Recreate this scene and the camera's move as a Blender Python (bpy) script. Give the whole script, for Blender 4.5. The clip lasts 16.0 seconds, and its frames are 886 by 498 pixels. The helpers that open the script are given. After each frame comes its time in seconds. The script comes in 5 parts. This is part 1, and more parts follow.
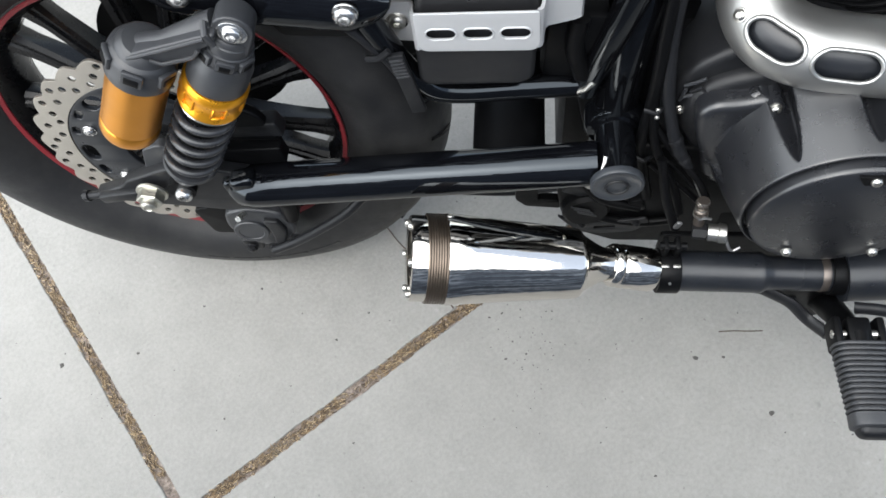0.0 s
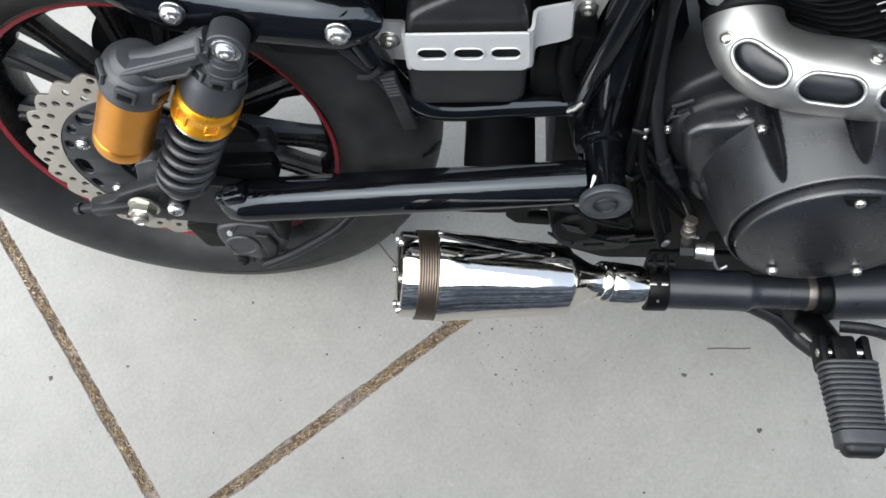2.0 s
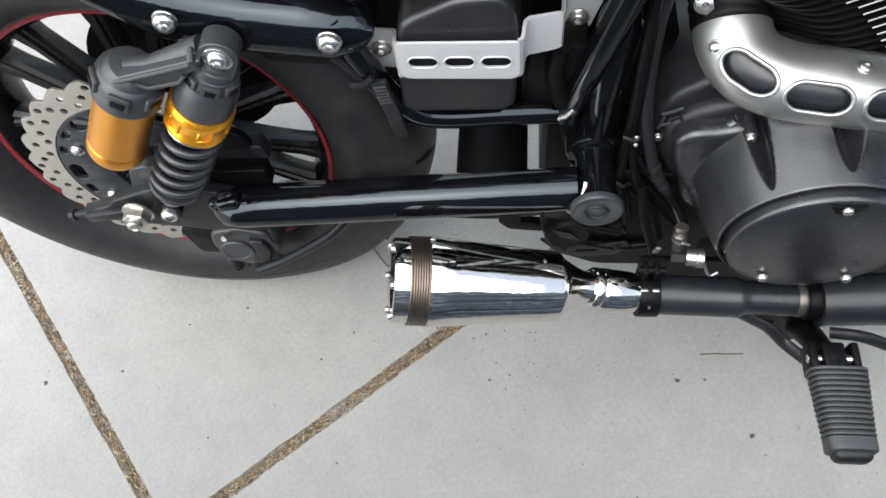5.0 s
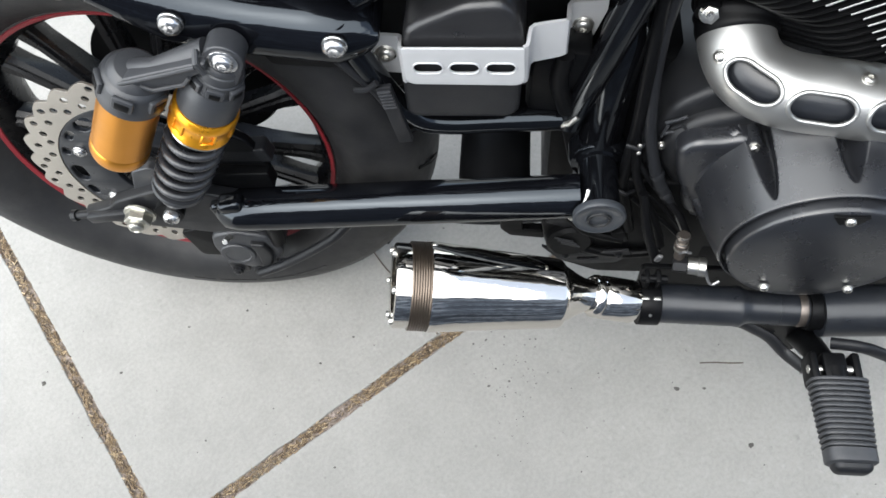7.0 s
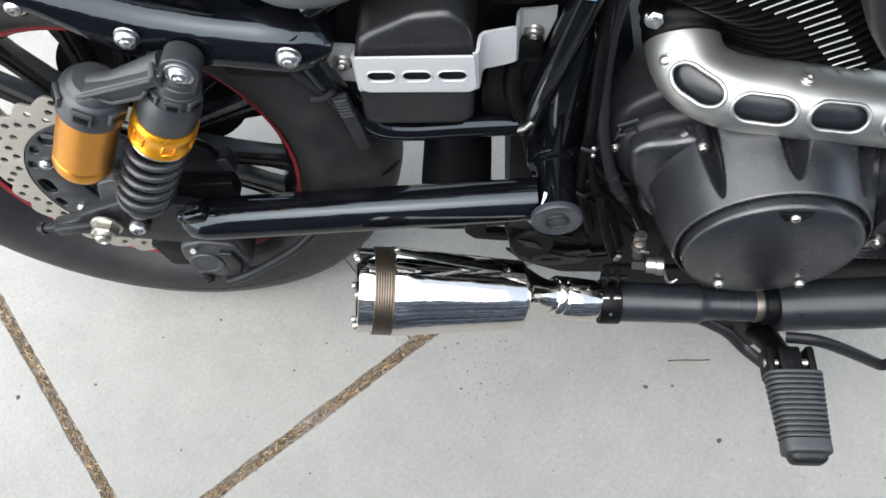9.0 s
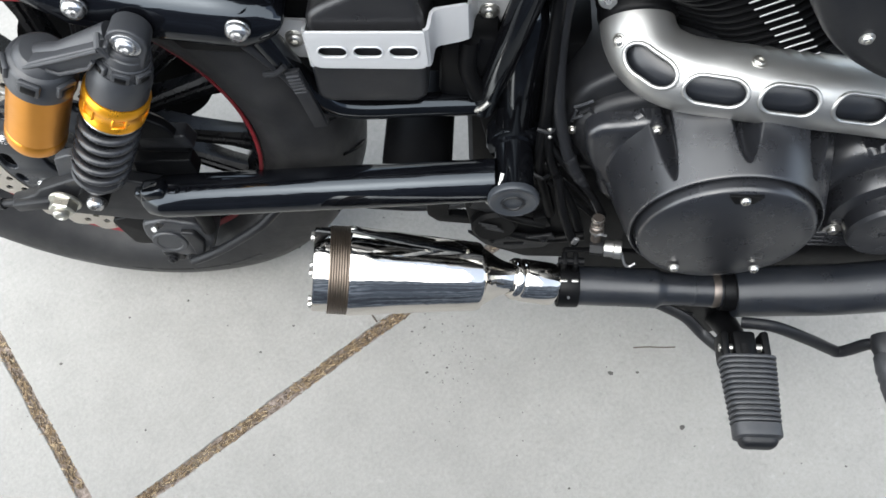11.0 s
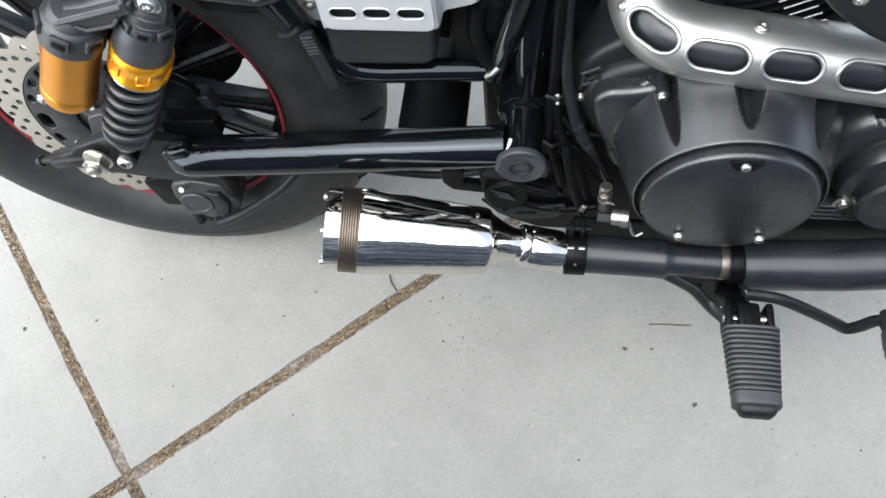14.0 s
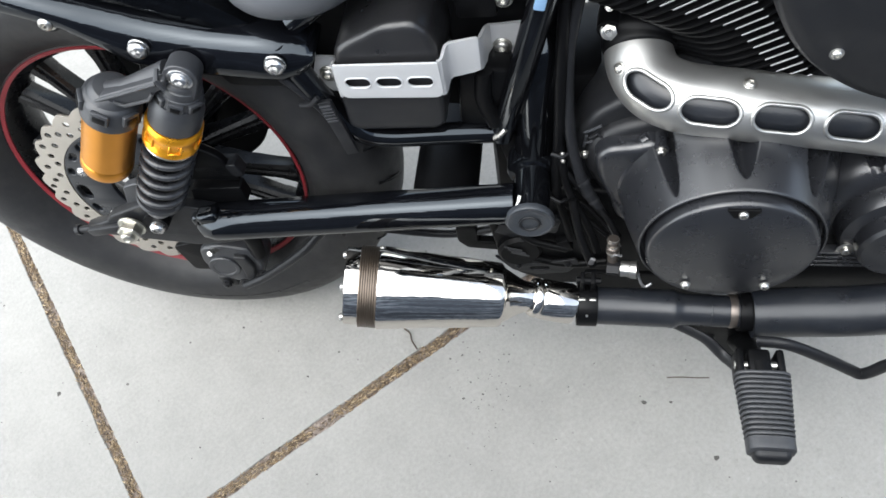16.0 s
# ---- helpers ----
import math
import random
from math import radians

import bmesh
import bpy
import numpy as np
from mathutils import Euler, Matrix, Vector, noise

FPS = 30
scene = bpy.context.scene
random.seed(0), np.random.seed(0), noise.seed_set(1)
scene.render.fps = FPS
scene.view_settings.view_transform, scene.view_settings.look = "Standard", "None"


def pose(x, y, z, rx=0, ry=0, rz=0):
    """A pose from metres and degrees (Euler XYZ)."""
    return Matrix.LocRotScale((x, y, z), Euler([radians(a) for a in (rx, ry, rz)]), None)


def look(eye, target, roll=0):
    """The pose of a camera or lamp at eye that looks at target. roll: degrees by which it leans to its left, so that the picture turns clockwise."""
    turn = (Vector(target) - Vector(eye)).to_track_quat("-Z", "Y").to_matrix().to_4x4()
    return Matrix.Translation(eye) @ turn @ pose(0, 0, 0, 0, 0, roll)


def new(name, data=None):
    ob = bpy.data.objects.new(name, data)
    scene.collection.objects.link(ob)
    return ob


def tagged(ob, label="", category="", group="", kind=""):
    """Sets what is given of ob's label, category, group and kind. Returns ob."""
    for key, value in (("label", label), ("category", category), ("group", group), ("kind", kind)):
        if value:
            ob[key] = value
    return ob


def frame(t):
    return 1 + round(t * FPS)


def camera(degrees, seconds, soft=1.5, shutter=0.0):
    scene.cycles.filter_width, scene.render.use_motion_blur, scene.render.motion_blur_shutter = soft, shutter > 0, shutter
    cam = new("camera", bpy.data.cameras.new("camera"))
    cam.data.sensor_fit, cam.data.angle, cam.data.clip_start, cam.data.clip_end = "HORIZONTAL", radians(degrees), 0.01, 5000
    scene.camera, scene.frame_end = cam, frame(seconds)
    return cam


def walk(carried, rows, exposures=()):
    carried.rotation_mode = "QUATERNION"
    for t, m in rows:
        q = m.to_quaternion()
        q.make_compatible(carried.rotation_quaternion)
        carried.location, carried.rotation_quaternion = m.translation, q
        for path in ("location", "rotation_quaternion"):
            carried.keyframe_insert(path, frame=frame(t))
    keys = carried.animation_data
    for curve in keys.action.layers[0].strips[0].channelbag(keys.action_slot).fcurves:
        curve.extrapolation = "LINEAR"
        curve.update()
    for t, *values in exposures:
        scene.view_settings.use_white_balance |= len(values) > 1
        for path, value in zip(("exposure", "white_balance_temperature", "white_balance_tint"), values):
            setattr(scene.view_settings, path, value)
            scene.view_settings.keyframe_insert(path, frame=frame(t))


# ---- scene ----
cam = camera(60.58, 16.0, soft=1.6)
PATH = [
    (0, (0.41, -0.389, 1.124), (0.206, 0.097, -0.806), -21.6),
    (0.5, (0.405, -0.388, 1.129), (0.186, 0.132, -0.789), -20.9),
    (1, (0.404, -0.384, 1.131), (0.192, 0.155, -0.783), -19.0),
    (1.5, (0.409, -0.386, 1.13), (0.21, 0.148, -0.787), -18.6),
    (2, (0.413, -0.388, 1.13), (0.228, 0.134, -0.792), -18.0),
    (2.5, (0.414, -0.388, 1.13), (0.229, 0.124, -0.794), -18.9),
    (3, (0.421, -0.386, 1.131), (0.231, 0.124, -0.794), -19.4),
    (3.5, (0.419, -0.386, 1.134), (0.238, 0.123, -0.791), -18.4),
    (6, (0.421, -0.385, 1.134), (0.239, 0.16, -0.781), -16.8),
    (6.5, (0.418, -0.383, 1.135), (0.241, 0.163, -0.781), -16.2),
    (7, (0.417, -0.385, 1.134), (0.238, 0.158, -0.783), -16.0),
    (7.5, (0.418, -0.389, 1.134), (0.241, 0.154, -0.783), -15.8),
    (8, (0.427, -0.39, 1.138), (0.25, 0.155, -0.778), -16.2),
    (8.5, (0.434, -0.391, 1.144), (0.265, 0.157, -0.773), -15.2),
    (9, (0.445, -0.391, 1.145), (0.298, 0.171, -0.768), -13.8),
    (9.5, (0.458, -0.395, 1.136), (0.345, 0.165, -0.781), -12.0),
    (12, (0.516, -0.415, 1.138), (0.35, 0.102, -0.786), -14.9),
    (12.5, (0.535, -0.437, 1.132), (0.313, 0.059, -0.793), -22.0),
    (13, (0.537, -0.436, 1.136), (0.296, 0.044, -0.791), -23.1),
    (13.5, (0.535, -0.435, 1.139), (0.284, 0.065, -0.781), -22.4),
    (14, (0.529, -0.436, 1.146), (0.275, 0.082, -0.769), -22.2),
    (14.5, (0.535, -0.437, 1.151), (0.29, 0.124, -0.753), -19.9),
    (15, (0.55, -0.447, 1.158), (0.265, 0.155, -0.728), -22.4),
    (15.5, (0.554, -0.455, 1.171), (0.236, 0.201, -0.692), -22.9),
    (16, (0.548, -0.461, 1.172), (0.218, 0.226, -0.677), -23.0),
]
walk(cam, [(t, look(eye, target, roll)) for t, eye, target, roll in PATH],
     [(0.0, 1.80, 6250, 7.0), (3.7, 1.80, 6250, 7.0), (7.0, 1.95, 6260, 7.0), (16.0, 2.00, 6210, 7.0)])

# ---- world and light: a bright overcast day ----
world = bpy.data.worlds.new("overcast_sky")
scene.world = world
world.use_nodes = True
wn = world.node_tree
wn.nodes.clear()
w_out = wn.nodes.new("ShaderNodeOutputWorld")
w_bg = wn.nodes.new("ShaderNodeBackground")
w_hue = wn.nodes.new("ShaderNodeHueSaturation")
w_sky = wn.nodes.new("ShaderNodeTexSky")
w_sky.sky_type = "NISHITA"
w_sky.sun_disc = False
w_sky.sun_elevation = radians(62)
w_sky.sun_rotation = radians(-136)
w_sky.dust_density = 2.0
w_sky.air_density = 1.0
w_hue.inputs["Saturation"].default_value = 0.5
w_bg.inputs["Strength"].default_value = 0.13
wn.links.new(w_sky.outputs[0], w_hue.inputs["Color"])
wn.links.new(w_hue.outputs[0], w_bg.inputs["Color"])
wn.links.new(w_bg.outputs[0], w_out.inputs["Surface"])

sun = new("sun", bpy.data.lights.new("sun", "SUN"))
sun.data.energy = 2.0
sun.data.angle = radians(115)
sun.data.color = (1.0, 0.955, 0.875)
sun.matrix_world = look((-1.26, -1.47, 4.0), (0.25, 0.0, 0.0))


# ---- materials ----
def shader(name):
    m = bpy.data.materials.new(name)
    m.use_nodes = True
    return m, m.node_tree, m.node_tree.nodes["Principled BSDF"]


def noise_node(nt, scale, detail=6.0, rough=0.6, coords="Object"):
    tc = nt.nodes.new("ShaderNodeTexCoord")
    n = nt.nodes.new("ShaderNodeTexNoise")
    n.inputs["Scale"].default_value = scale
    n.inputs["Detail"].default_value = detail
    n.inputs["Roughness"].default_value = rough
    nt.links.new(tc.outputs[coords], n.inputs["Vector"])
    return n


def ramp(nt, src, stops):
    r = nt.nodes.new("ShaderNodeValToRGB")
    el = r.color_ramp.elements
    while len(el) < len(stops):
        el.new(0.5)
    for e, (p, c) in zip(el, stops):
        e.position = p
        e.color = (c, c, c, 1) if not isinstance(c, tuple) else (*c, 1)
    nt.links.new(src, r.inputs["Fac"])
    return r


def mix(nt, kind, fac, a, b):
    n = nt.nodes.new("ShaderNodeMix")
    n.data_type = "RGBA"
    n.blend_type = kind
    for sock, v in ((n.inputs["Factor"], fac), (n.inputs["A"], a), (n.inputs["B"], b)):
        if hasattr(v, "is_output"):
            nt.links.new(v, sock)
        elif isinstance(v, tuple):
            sock.default_value = (*v, 1)
        else:
            sock.default_value = v
    return n.outputs["Result"]


def bump(nt, bs, src, strength, distance):
    b = nt.nodes.new("ShaderNodeBump")
    b.inputs["Strength"].default_value = strength
    b.inputs["Distance"].default_value = distance
    nt.links.new(src, b.inputs["Height"])
    nt.links.new(b.outputs[0], bs.inputs["Normal"])
    return b


def surface(name, color, rough, metal=0.0, spread=0.12, grain=220.0, relief=0.0004, dust=0.0, coat=0.0,
            dust_color=(0.34, 0.32, 0.29), rough_var=0.12, strength=0.4, ior=1.5):
    """A plain material with fine grain, broad variation, a worn roughness and a little dust."""
    m, nt, bs = shader(name)
    fine = noise_node(nt, grain, 4.0)
    broad = noise_node(nt, 14.0, 5.0)
    c1 = tuple(c * (1 - spread) for c in color)
    c2 = tuple(min(1.0, c * (1 + spread)) for c in color)
    base = ramp(nt, broad.outputs["Fac"], [(0.3, c1), (0.7, c2)])
    out = base.outputs[0]
    if dust:
        d = ramp(nt, noise_node(nt, 34.0, 8.0, 0.7).outputs["Fac"], [(0.42, 0.0), (0.8, dust)])
        out = mix(nt, "MIX", d.outputs[0], out, dust_color)
    nt.links.new(out, bs.inputs["Base Color"])
    rr = ramp(nt, noise_node(nt, 40.0, 6.0, 0.65).outputs["Fac"], [(0.3, max(0.02, rough - rough_var * rough)), (0.75, min(1.0, rough + rough_var))])
    nt.links.new(rr.outputs[0], bs.inputs["Roughness"])
    bs.inputs["Metallic"].default_value = metal
    bs.inputs["IOR"].default_value = ior
    bs.inputs["Coat Weight"].default_value = coat
    bs.inputs["Coat Roughness"].default_value = 0.04
    if relief:
        bump(nt, bs, fine.outputs["Fac"], strength, relief)
    return m


def drawn(m, strength, distance, along=5.0, across=70.0):
    """Fine polishing lines that run along x."""
    nt = m.node_tree
    tc = nt.nodes.new("ShaderNodeTexCoord")
    mp = nt.nodes.new("ShaderNodeMapping")
    mp.inputs["Scale"].default_value = (along, across, across)
    n = nt.nodes.new("ShaderNodeTexNoise")
    n.inputs["Scale"].default_value = 1.0
    n.inputs["Detail"].default_value = 3.0
    nt.links.new(tc.outputs["Object"], mp.inputs["Vector"])
    nt.links.new(mp.outputs[0], n.inputs["Vector"])
    bump(nt, nt.nodes["Principled BSDF"], n.outputs["Fac"], strength, distance)
    return m


def concrete_material():
    m, nt, bs = shader("trowelled_concrete")
    broad = noise_node(nt, 1.7, 8.0, 0.62)
    mid = noise_node(nt, 11.0, 8.0, 0.68)
    fine = noise_node(nt, 170.0, 5.0, 0.7)
    base = ramp(nt, broad.outputs["Fac"], [(0.28, (0.222, 0.216, 0.202)), (0.72, (0.267, 0.260, 0.243))])
    blot = ramp(nt, mid.outputs["Fac"], [(0.3, 0.90), (0.55, 1.0), (0.8, 1.05)])
    col = mix(nt, "MULTIPLY", 1.0, base.outputs[0], blot.outputs[0])
    grain = ramp(nt, fine.outputs["Fac"], [(0.32, 0.90), (0.62, 1.05)])
    col = mix(nt, "MULTIPLY", 1.0, col, grain.outputs[0])
    # float marks: short pits and crumbs in patches
    crumb = noise_node(nt, 75.0, 4.0, 0.55)
    where = ramp(nt, noise_node(nt, 3.2, 4.0, 0.6).outputs["Fac"], [(0.42, 0.12), (0.62, 1.0)])
    pit = ramp(nt, crumb.outputs["Fac"], [(0.28, 0.82), (0.38, 1.0), (0.60, 1.0), (0.72, 1.15)])
    col = mix(nt, "MULTIPLY", where.outputs[0], col, pit.outputs[0])
    # small dark specks, denser in patches
    tc = nt.nodes.new("ShaderNodeTexCoord")
    v = nt.nodes.new("ShaderNodeTexVoronoi")
    v.inputs["Scale"].default_value = 46.0
    nt.links.new(tc.outputs["Object"], v.inputs["Vector"])
    sp = ramp(nt, v.outputs["Distance"], [(0.05, 1.0), (0.11, 0.0)])
    patch = ramp(nt, noise_node(nt, 5.0, 5.0, 0.75).outputs["Fac"], [(0.52, 0.0), (0.66, 0.8)])
    speck = mix(nt, "MULTIPLY", 1.0, sp.outputs[0], patch.outputs[0])
    col = mix(nt, "MIX", speck, col, (0.10, 0.097, 0.09))
    # pale scuffs
    sc = ramp(nt, noise_node(nt, 26.0, 10.0, 0.8).outputs["Fac"], [(0.62, 0.0), (0.76, 0.5)])
    col = mix(nt, "MIX", sc.outputs[0], col, (0.345, 0.339, 0.32))
    nt.links.new(col, bs.inputs["Base Color"])
    bs.inputs["Roughness"].default_value = 0.86
    h = mix(nt, "ADD", 0.6, fine.outputs["Fac"], mid.outputs["Fac"])
    h = mix(nt, "ADD", where.outputs[0], h, crumb.outputs["Fac"])
    bump(nt, bs, h, 0.45, 0.0020)
    return m


def joint_material():
    m, nt, bs = shader("joint_grit")
    n = noise_node(nt, 120.0, 8.0, 0.75)
    base = ramp(nt, n.outputs["Fac"], [(0.34, (0.062, 0.048, 0.040)), (0.5, (0.175, 0.142, 0.120)), (0.66, (0.34, 0.285, 0.245))])
    moss = ramp(nt, noise_node(nt, 9.0, 5.0).outputs["Fac"], [(0.55, 0.0), (0.75, 0.35)])
    col = mix(nt, "MIX", moss.outputs[0], base.outputs[0], (0.12, 0.13, 0.055))
    nt.links.new(col, bs.inputs["Base Color"])
    bs.inputs["Roughness"].default_value = 0.95
    bump(nt, bs, n.outputs["Fac"], 0.9, 0.004)
    return m


CONCRETE = concrete_material()
GRIT = joint_material()
NEEDLE, nt, bs = shader("dry_needles")
geo = nt.nodes.new("ShaderNodeNewGeometry")
nt.links.new(ramp(nt, geo.outputs["Random Per Island"], [(0.0, (0.04, 0.028, 0.018)), (0.45, (0.13, 0.09, 0.055)), (0.8, (0.30, 0.215, 0.12)), (1.0, (0.55, 0.45, 0.30))]).outputs[0], bs.inputs["Base Color"])
bs.inputs["Roughness"].default_value = 0.6
TWIG = surface("dry_twig", (0.07, 0.05, 0.035), 0.8, spread=0.3)
PEBBLE = surface("dark_speck", (0.055, 0.052, 0.047), 0.85, spread=0.4)
RUBBER = surface("tyre_rubber", (0.0105, 0.0107, 0.0118), 0.50, spread=0.25, grain=160, dust=0.035, relief=0.0006, ior=1.42)
PEG_RUBBER = surface("ribbed_rubber", (0.024, 0.0255, 0.029), 0.5, spread=0.15, dust=0.06)
GLOSS = surface("gloss_black_paint", (0.0025, 0.0027, 0.0034), 0.075, spread=0.2, relief=0.0, rough_var=0.04, ior=1.43)
SATIN = surface("satin_black_engine_paint", (0.0125, 0.0132, 0.0155), 0.27, spread=0.05, grain=700, relief=0.0001, dust=0.0, rough_var=0.04, ior=1.62)
WHEEL_BLACK = surface("black_wheel_paint", (0.0030, 0.0031, 0.0037), 0.24, spread=0.2, relief=0.0, ior=1.3)
# black parts, with the shade between them put into a deeper colour and weak shine
SHADE_BLACK = surface("flat_black_with_shade", (0.0022, 0.0023, 0.0027), 0.40, spread=0.25, dust=0.004, ior=1.22)
PLASTIC = surface("dark_grey_moulded_plastic", (0.0075, 0.0080, 0.0095), 0.42, spread=0.1, grain=500, relief=0.0002, dust=0.02, ior=1.38)
CAP_GREY = surface("grey_coated_alloy", (0.024, 0.0255, 0.029), 0.38, spread=0.1, grain=400, relief=0.0002, dust=0.03)
PIPE_BLACK = surface("matt_black_exhaust_coating", (0.0095, 0.0110, 0.0142), 0.29, spread=0.15, grain=300, relief=0.0002, dust=0.03, ior=1.5)
FRAME_BLACK = surface("black_frame_enamel", (0.0025, 0.0026, 0.0032), 0.08, spread=0.2, relief=0.0, rough_var=0.04, ior=1.46)
CHROME = surface("polished_chrome", (0.74, 0.705, 0.65), 0.045, metal=1.0, spread=0.03, relief=0.0, rough_var=0.03)
drawn(CHROME, 0.35, 0.0011)
ARM_GLOSS = drawn(surface("gloss_black_arm_enamel", (0.0025, 0.0027, 0.0036), 0.075, spread=0.2, relief=0.0, rough_var=0.04, ior=1.46), 0.30, 0.0012, 2.5, 90.0)
for enamel in (GLOSS, FRAME_BLACK, ARM_GLOSS):   # the sky's blue reflection, put into the enamel's specular tint
    enamel.node_tree.nodes["Principled BSDF"].inputs["Specular Tint"].default_value = (0.80, 0.90, 1.0, 1.0)
BRIGHT = surface("bright_plated_bolt", (0.56, 0.56, 0.56), 0.2, metal=0.95, spread=0.04, relief=0.0)
ZINC = surface("zinc_plated_steel", (0.55, 0.54, 0.51), 0.26, metal=0.95, spread=0.1, relief=0.0)
SILVER = surface("satin_silver_coating", (0.43, 0.43, 0.42), 0.36, metal=0.9, spread=0.03, grain=900, relief=0.0001)
SILVER_PAINT = surface("silver_painted_steel", (0.41, 0.415, 0.425), 0.42, metal=0.3, spread=0.03, grain=900, relief=0.0001)
GOLD = surface("gold_anodised_alloy", (0.62, 0.27, 0.04), 0.32, metal=0.9, spread=0.05, grain=900, relief=0.0001)
GOLD_SHINY = surface("bright_gold_anodised_alloy", (0.80, 0.36, 0.02), 0.28, metal=0.8, spread=0.05, relief=0.0)
NUT_ZINC = surface("yellow_zinc_plate", (0.50, 0.49, 0.44), 0.30, metal=0.95, spread=0.12, relief=0.0)
DISC = surface("brushed_disc_steel", (0.47, 0.44, 0.395), 0.42, metal=0.95, spread=0.06, grain=300, relief=0.0001)
RED = surface("red_pinstripe", (0.15, 0.010, 0.015), 0.42, spread=0.1)
WRAP = surface("brown_wound_wire", (0.135, 0.108, 0.086), 0.36, metal=1.0, spread=0.25, grain=300)
FIN_EDGE = surface("machined_fin_edge", (0.25, 0.25, 0.255), 0.35, metal=0.8, spread=0.05)
HEAT_TINT = surface("heat_tinted_steel", (0.16, 0.138, 0.122), 0.38, metal=0.85, spread=0.25)
HOSE = surface("rubber_hose", (0.009, 0.0095, 0.011), 0.38, spread=0.1, ior=1.3)
VINYL = surface("dark_grey_seat_vinyl", (0.07, 0.074, 0.082), 0.45, spread=0.06, grain=300, relief=0.0005)
BLUE = surface("pale_blue_fuse_plastic", (0.16, 0.27, 0.42), 0.3, spread=0.05)
# dark blue-grey streaks that the added wall sends into the chrome's reflections
WALL, nt, bs = shader("streaked_reflection_blue_grey")
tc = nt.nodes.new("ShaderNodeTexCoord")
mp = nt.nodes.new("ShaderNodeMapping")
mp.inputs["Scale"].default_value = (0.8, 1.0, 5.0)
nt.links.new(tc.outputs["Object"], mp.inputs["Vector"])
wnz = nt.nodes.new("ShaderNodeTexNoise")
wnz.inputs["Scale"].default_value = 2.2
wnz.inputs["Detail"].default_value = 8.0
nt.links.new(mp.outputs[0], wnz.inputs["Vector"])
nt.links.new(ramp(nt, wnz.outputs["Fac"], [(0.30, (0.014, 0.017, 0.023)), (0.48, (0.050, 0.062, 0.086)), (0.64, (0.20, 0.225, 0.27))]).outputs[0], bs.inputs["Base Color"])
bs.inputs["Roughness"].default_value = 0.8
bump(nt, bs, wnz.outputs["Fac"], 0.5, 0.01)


# ---- mesh tools ----
def part(name, bm, material, parent, label="", sharp=38):
    """Links a bmesh as one mesh object under a thing or under a part."""
    me = bpy.data.meshes.new(name)
    bmesh.ops.recalc_face_normals(bm, faces=bm.faces[:])
    bm.to_mesh(me)
    bm.free()
    me.polygons.foreach_set("use_smooth", [True] * len(me.polygons))
    me.set_sharp_from_angle(angle=radians(sharp))
    me.materials.append(material)
    ob = new(name, me)
    ob.parent = parent
    if label:
        ob["label"] = label
    return ob


def spline(points, steps=8):
    """A smooth line through the points."""
    p = [Vector(q) for q in points]
    p = [p[0] * 2 - p[1], *p, p[-1] * 2 - p[-2]]
    out = []
    for i in range(1, len(p) - 2):
        for k in range(steps):
            t = k / steps
            out.append(0.5 * (2 * p[i] + (p[i + 1] - p[i - 1]) * t + (2 * p[i - 1] - 5 * p[i] + 4 * p[i + 1] - p[i + 2]) * t * t
                              + (3 * p[i] - p[i - 1] - 3 * p[i + 1] + p[i + 2]) * t ** 3))
    return [*out, p[-2]]


def frames_along(path, up=(0, 0, 1)):
    """At each point of a line: the point, its direction, and two sides."""
    p = [Vector(q) for q in path]
    out = []
    for i, q in enumerate(p):
        d = (p[min(i + 1, len(p) - 1)] - p[max(i - 1, 0)]).normalized()
        if not out:
            a = Vector(up)
            if abs(a.dot(d)) > 0.95:
                a = Vector((1, 0, 0))
        else:
            a = out[-1][2]
        a = (a - d * a.dot(d)).normalized()
        out.append((q, d, a, d.cross(a).normalized()))
    return out


def tube(path, radius, seg=20, bm=None, flat=1.0, caps=True, up=(0, 0, 1)):
    """A round bar along a line; radius: one number, or one a point."""
    bm = bm or bmesh.new()
    fr = frames_along(path, up)
    rad = radius if isinstance(radius, (list, tuple)) else [radius] * len(fr)
    rings = []
    for (q, d, a, b), r in zip(fr, rad):
        rings.append([bm.verts.new(q + a * math.cos(2 * math.pi * k / seg) * r * flat + b * math.sin(2 * math.pi * k / seg) * r) for k in range(seg)])
    for r1, r2 in zip(rings, rings[1:]):
        for k in range(seg):
            bm.faces.new((r1[k], r1[(k + 1) % seg], r2[(k + 1) % seg], r2[k]))
    if caps:
        bm.faces.new(rings[0][::-1])
        bm.faces.new(rings[-1])
    return bm


def lathe(origin, axis, profile, seg=48, bm=None, closed=False, caps=True):
    """A turned form: profile of (distance along the axis, radius)."""
    bm = bm or bmesh.new()
    o, d = Vector(origin), Vector(axis).normalized()
    a = d.orthogonal().normalized()
    b = d.cross(a)
    rings = []
    for s, r in profile:
        if r < 1e-6:
            rings.append([bm.verts.new(o + d * s)])
        else:
            rings.append([bm.verts.new(o + d * s + (a * math.cos(2 * math.pi * k / seg) + b * math.sin(2 * math.pi * k / seg)) * r) for k in range(seg)])
    pairs = list(zip(rings, rings[1:]))
    if closed:
        pairs.append((rings[-1], rings[0]))
    for r1, r2 in pairs:
        for k in range(seg):
            j = (k + 1) % seg
            if len(r1) == 1 and len(r2) == 1:
                continue
            if len(r1) == 1:
                bm.faces.new((r1[0], r2[j], r2[k]))
            elif len(r2) == 1:
                bm.faces.new((r1[k], r1[j], r2[0]))
            else:
                bm.faces.new((r1[k], r1[j], r2[j], r2[k]))
    if caps and not closed:
        for r in (rings[0], rings[-1]):
            if len(r) > 2:
                bm.faces.new(r)
    return bm


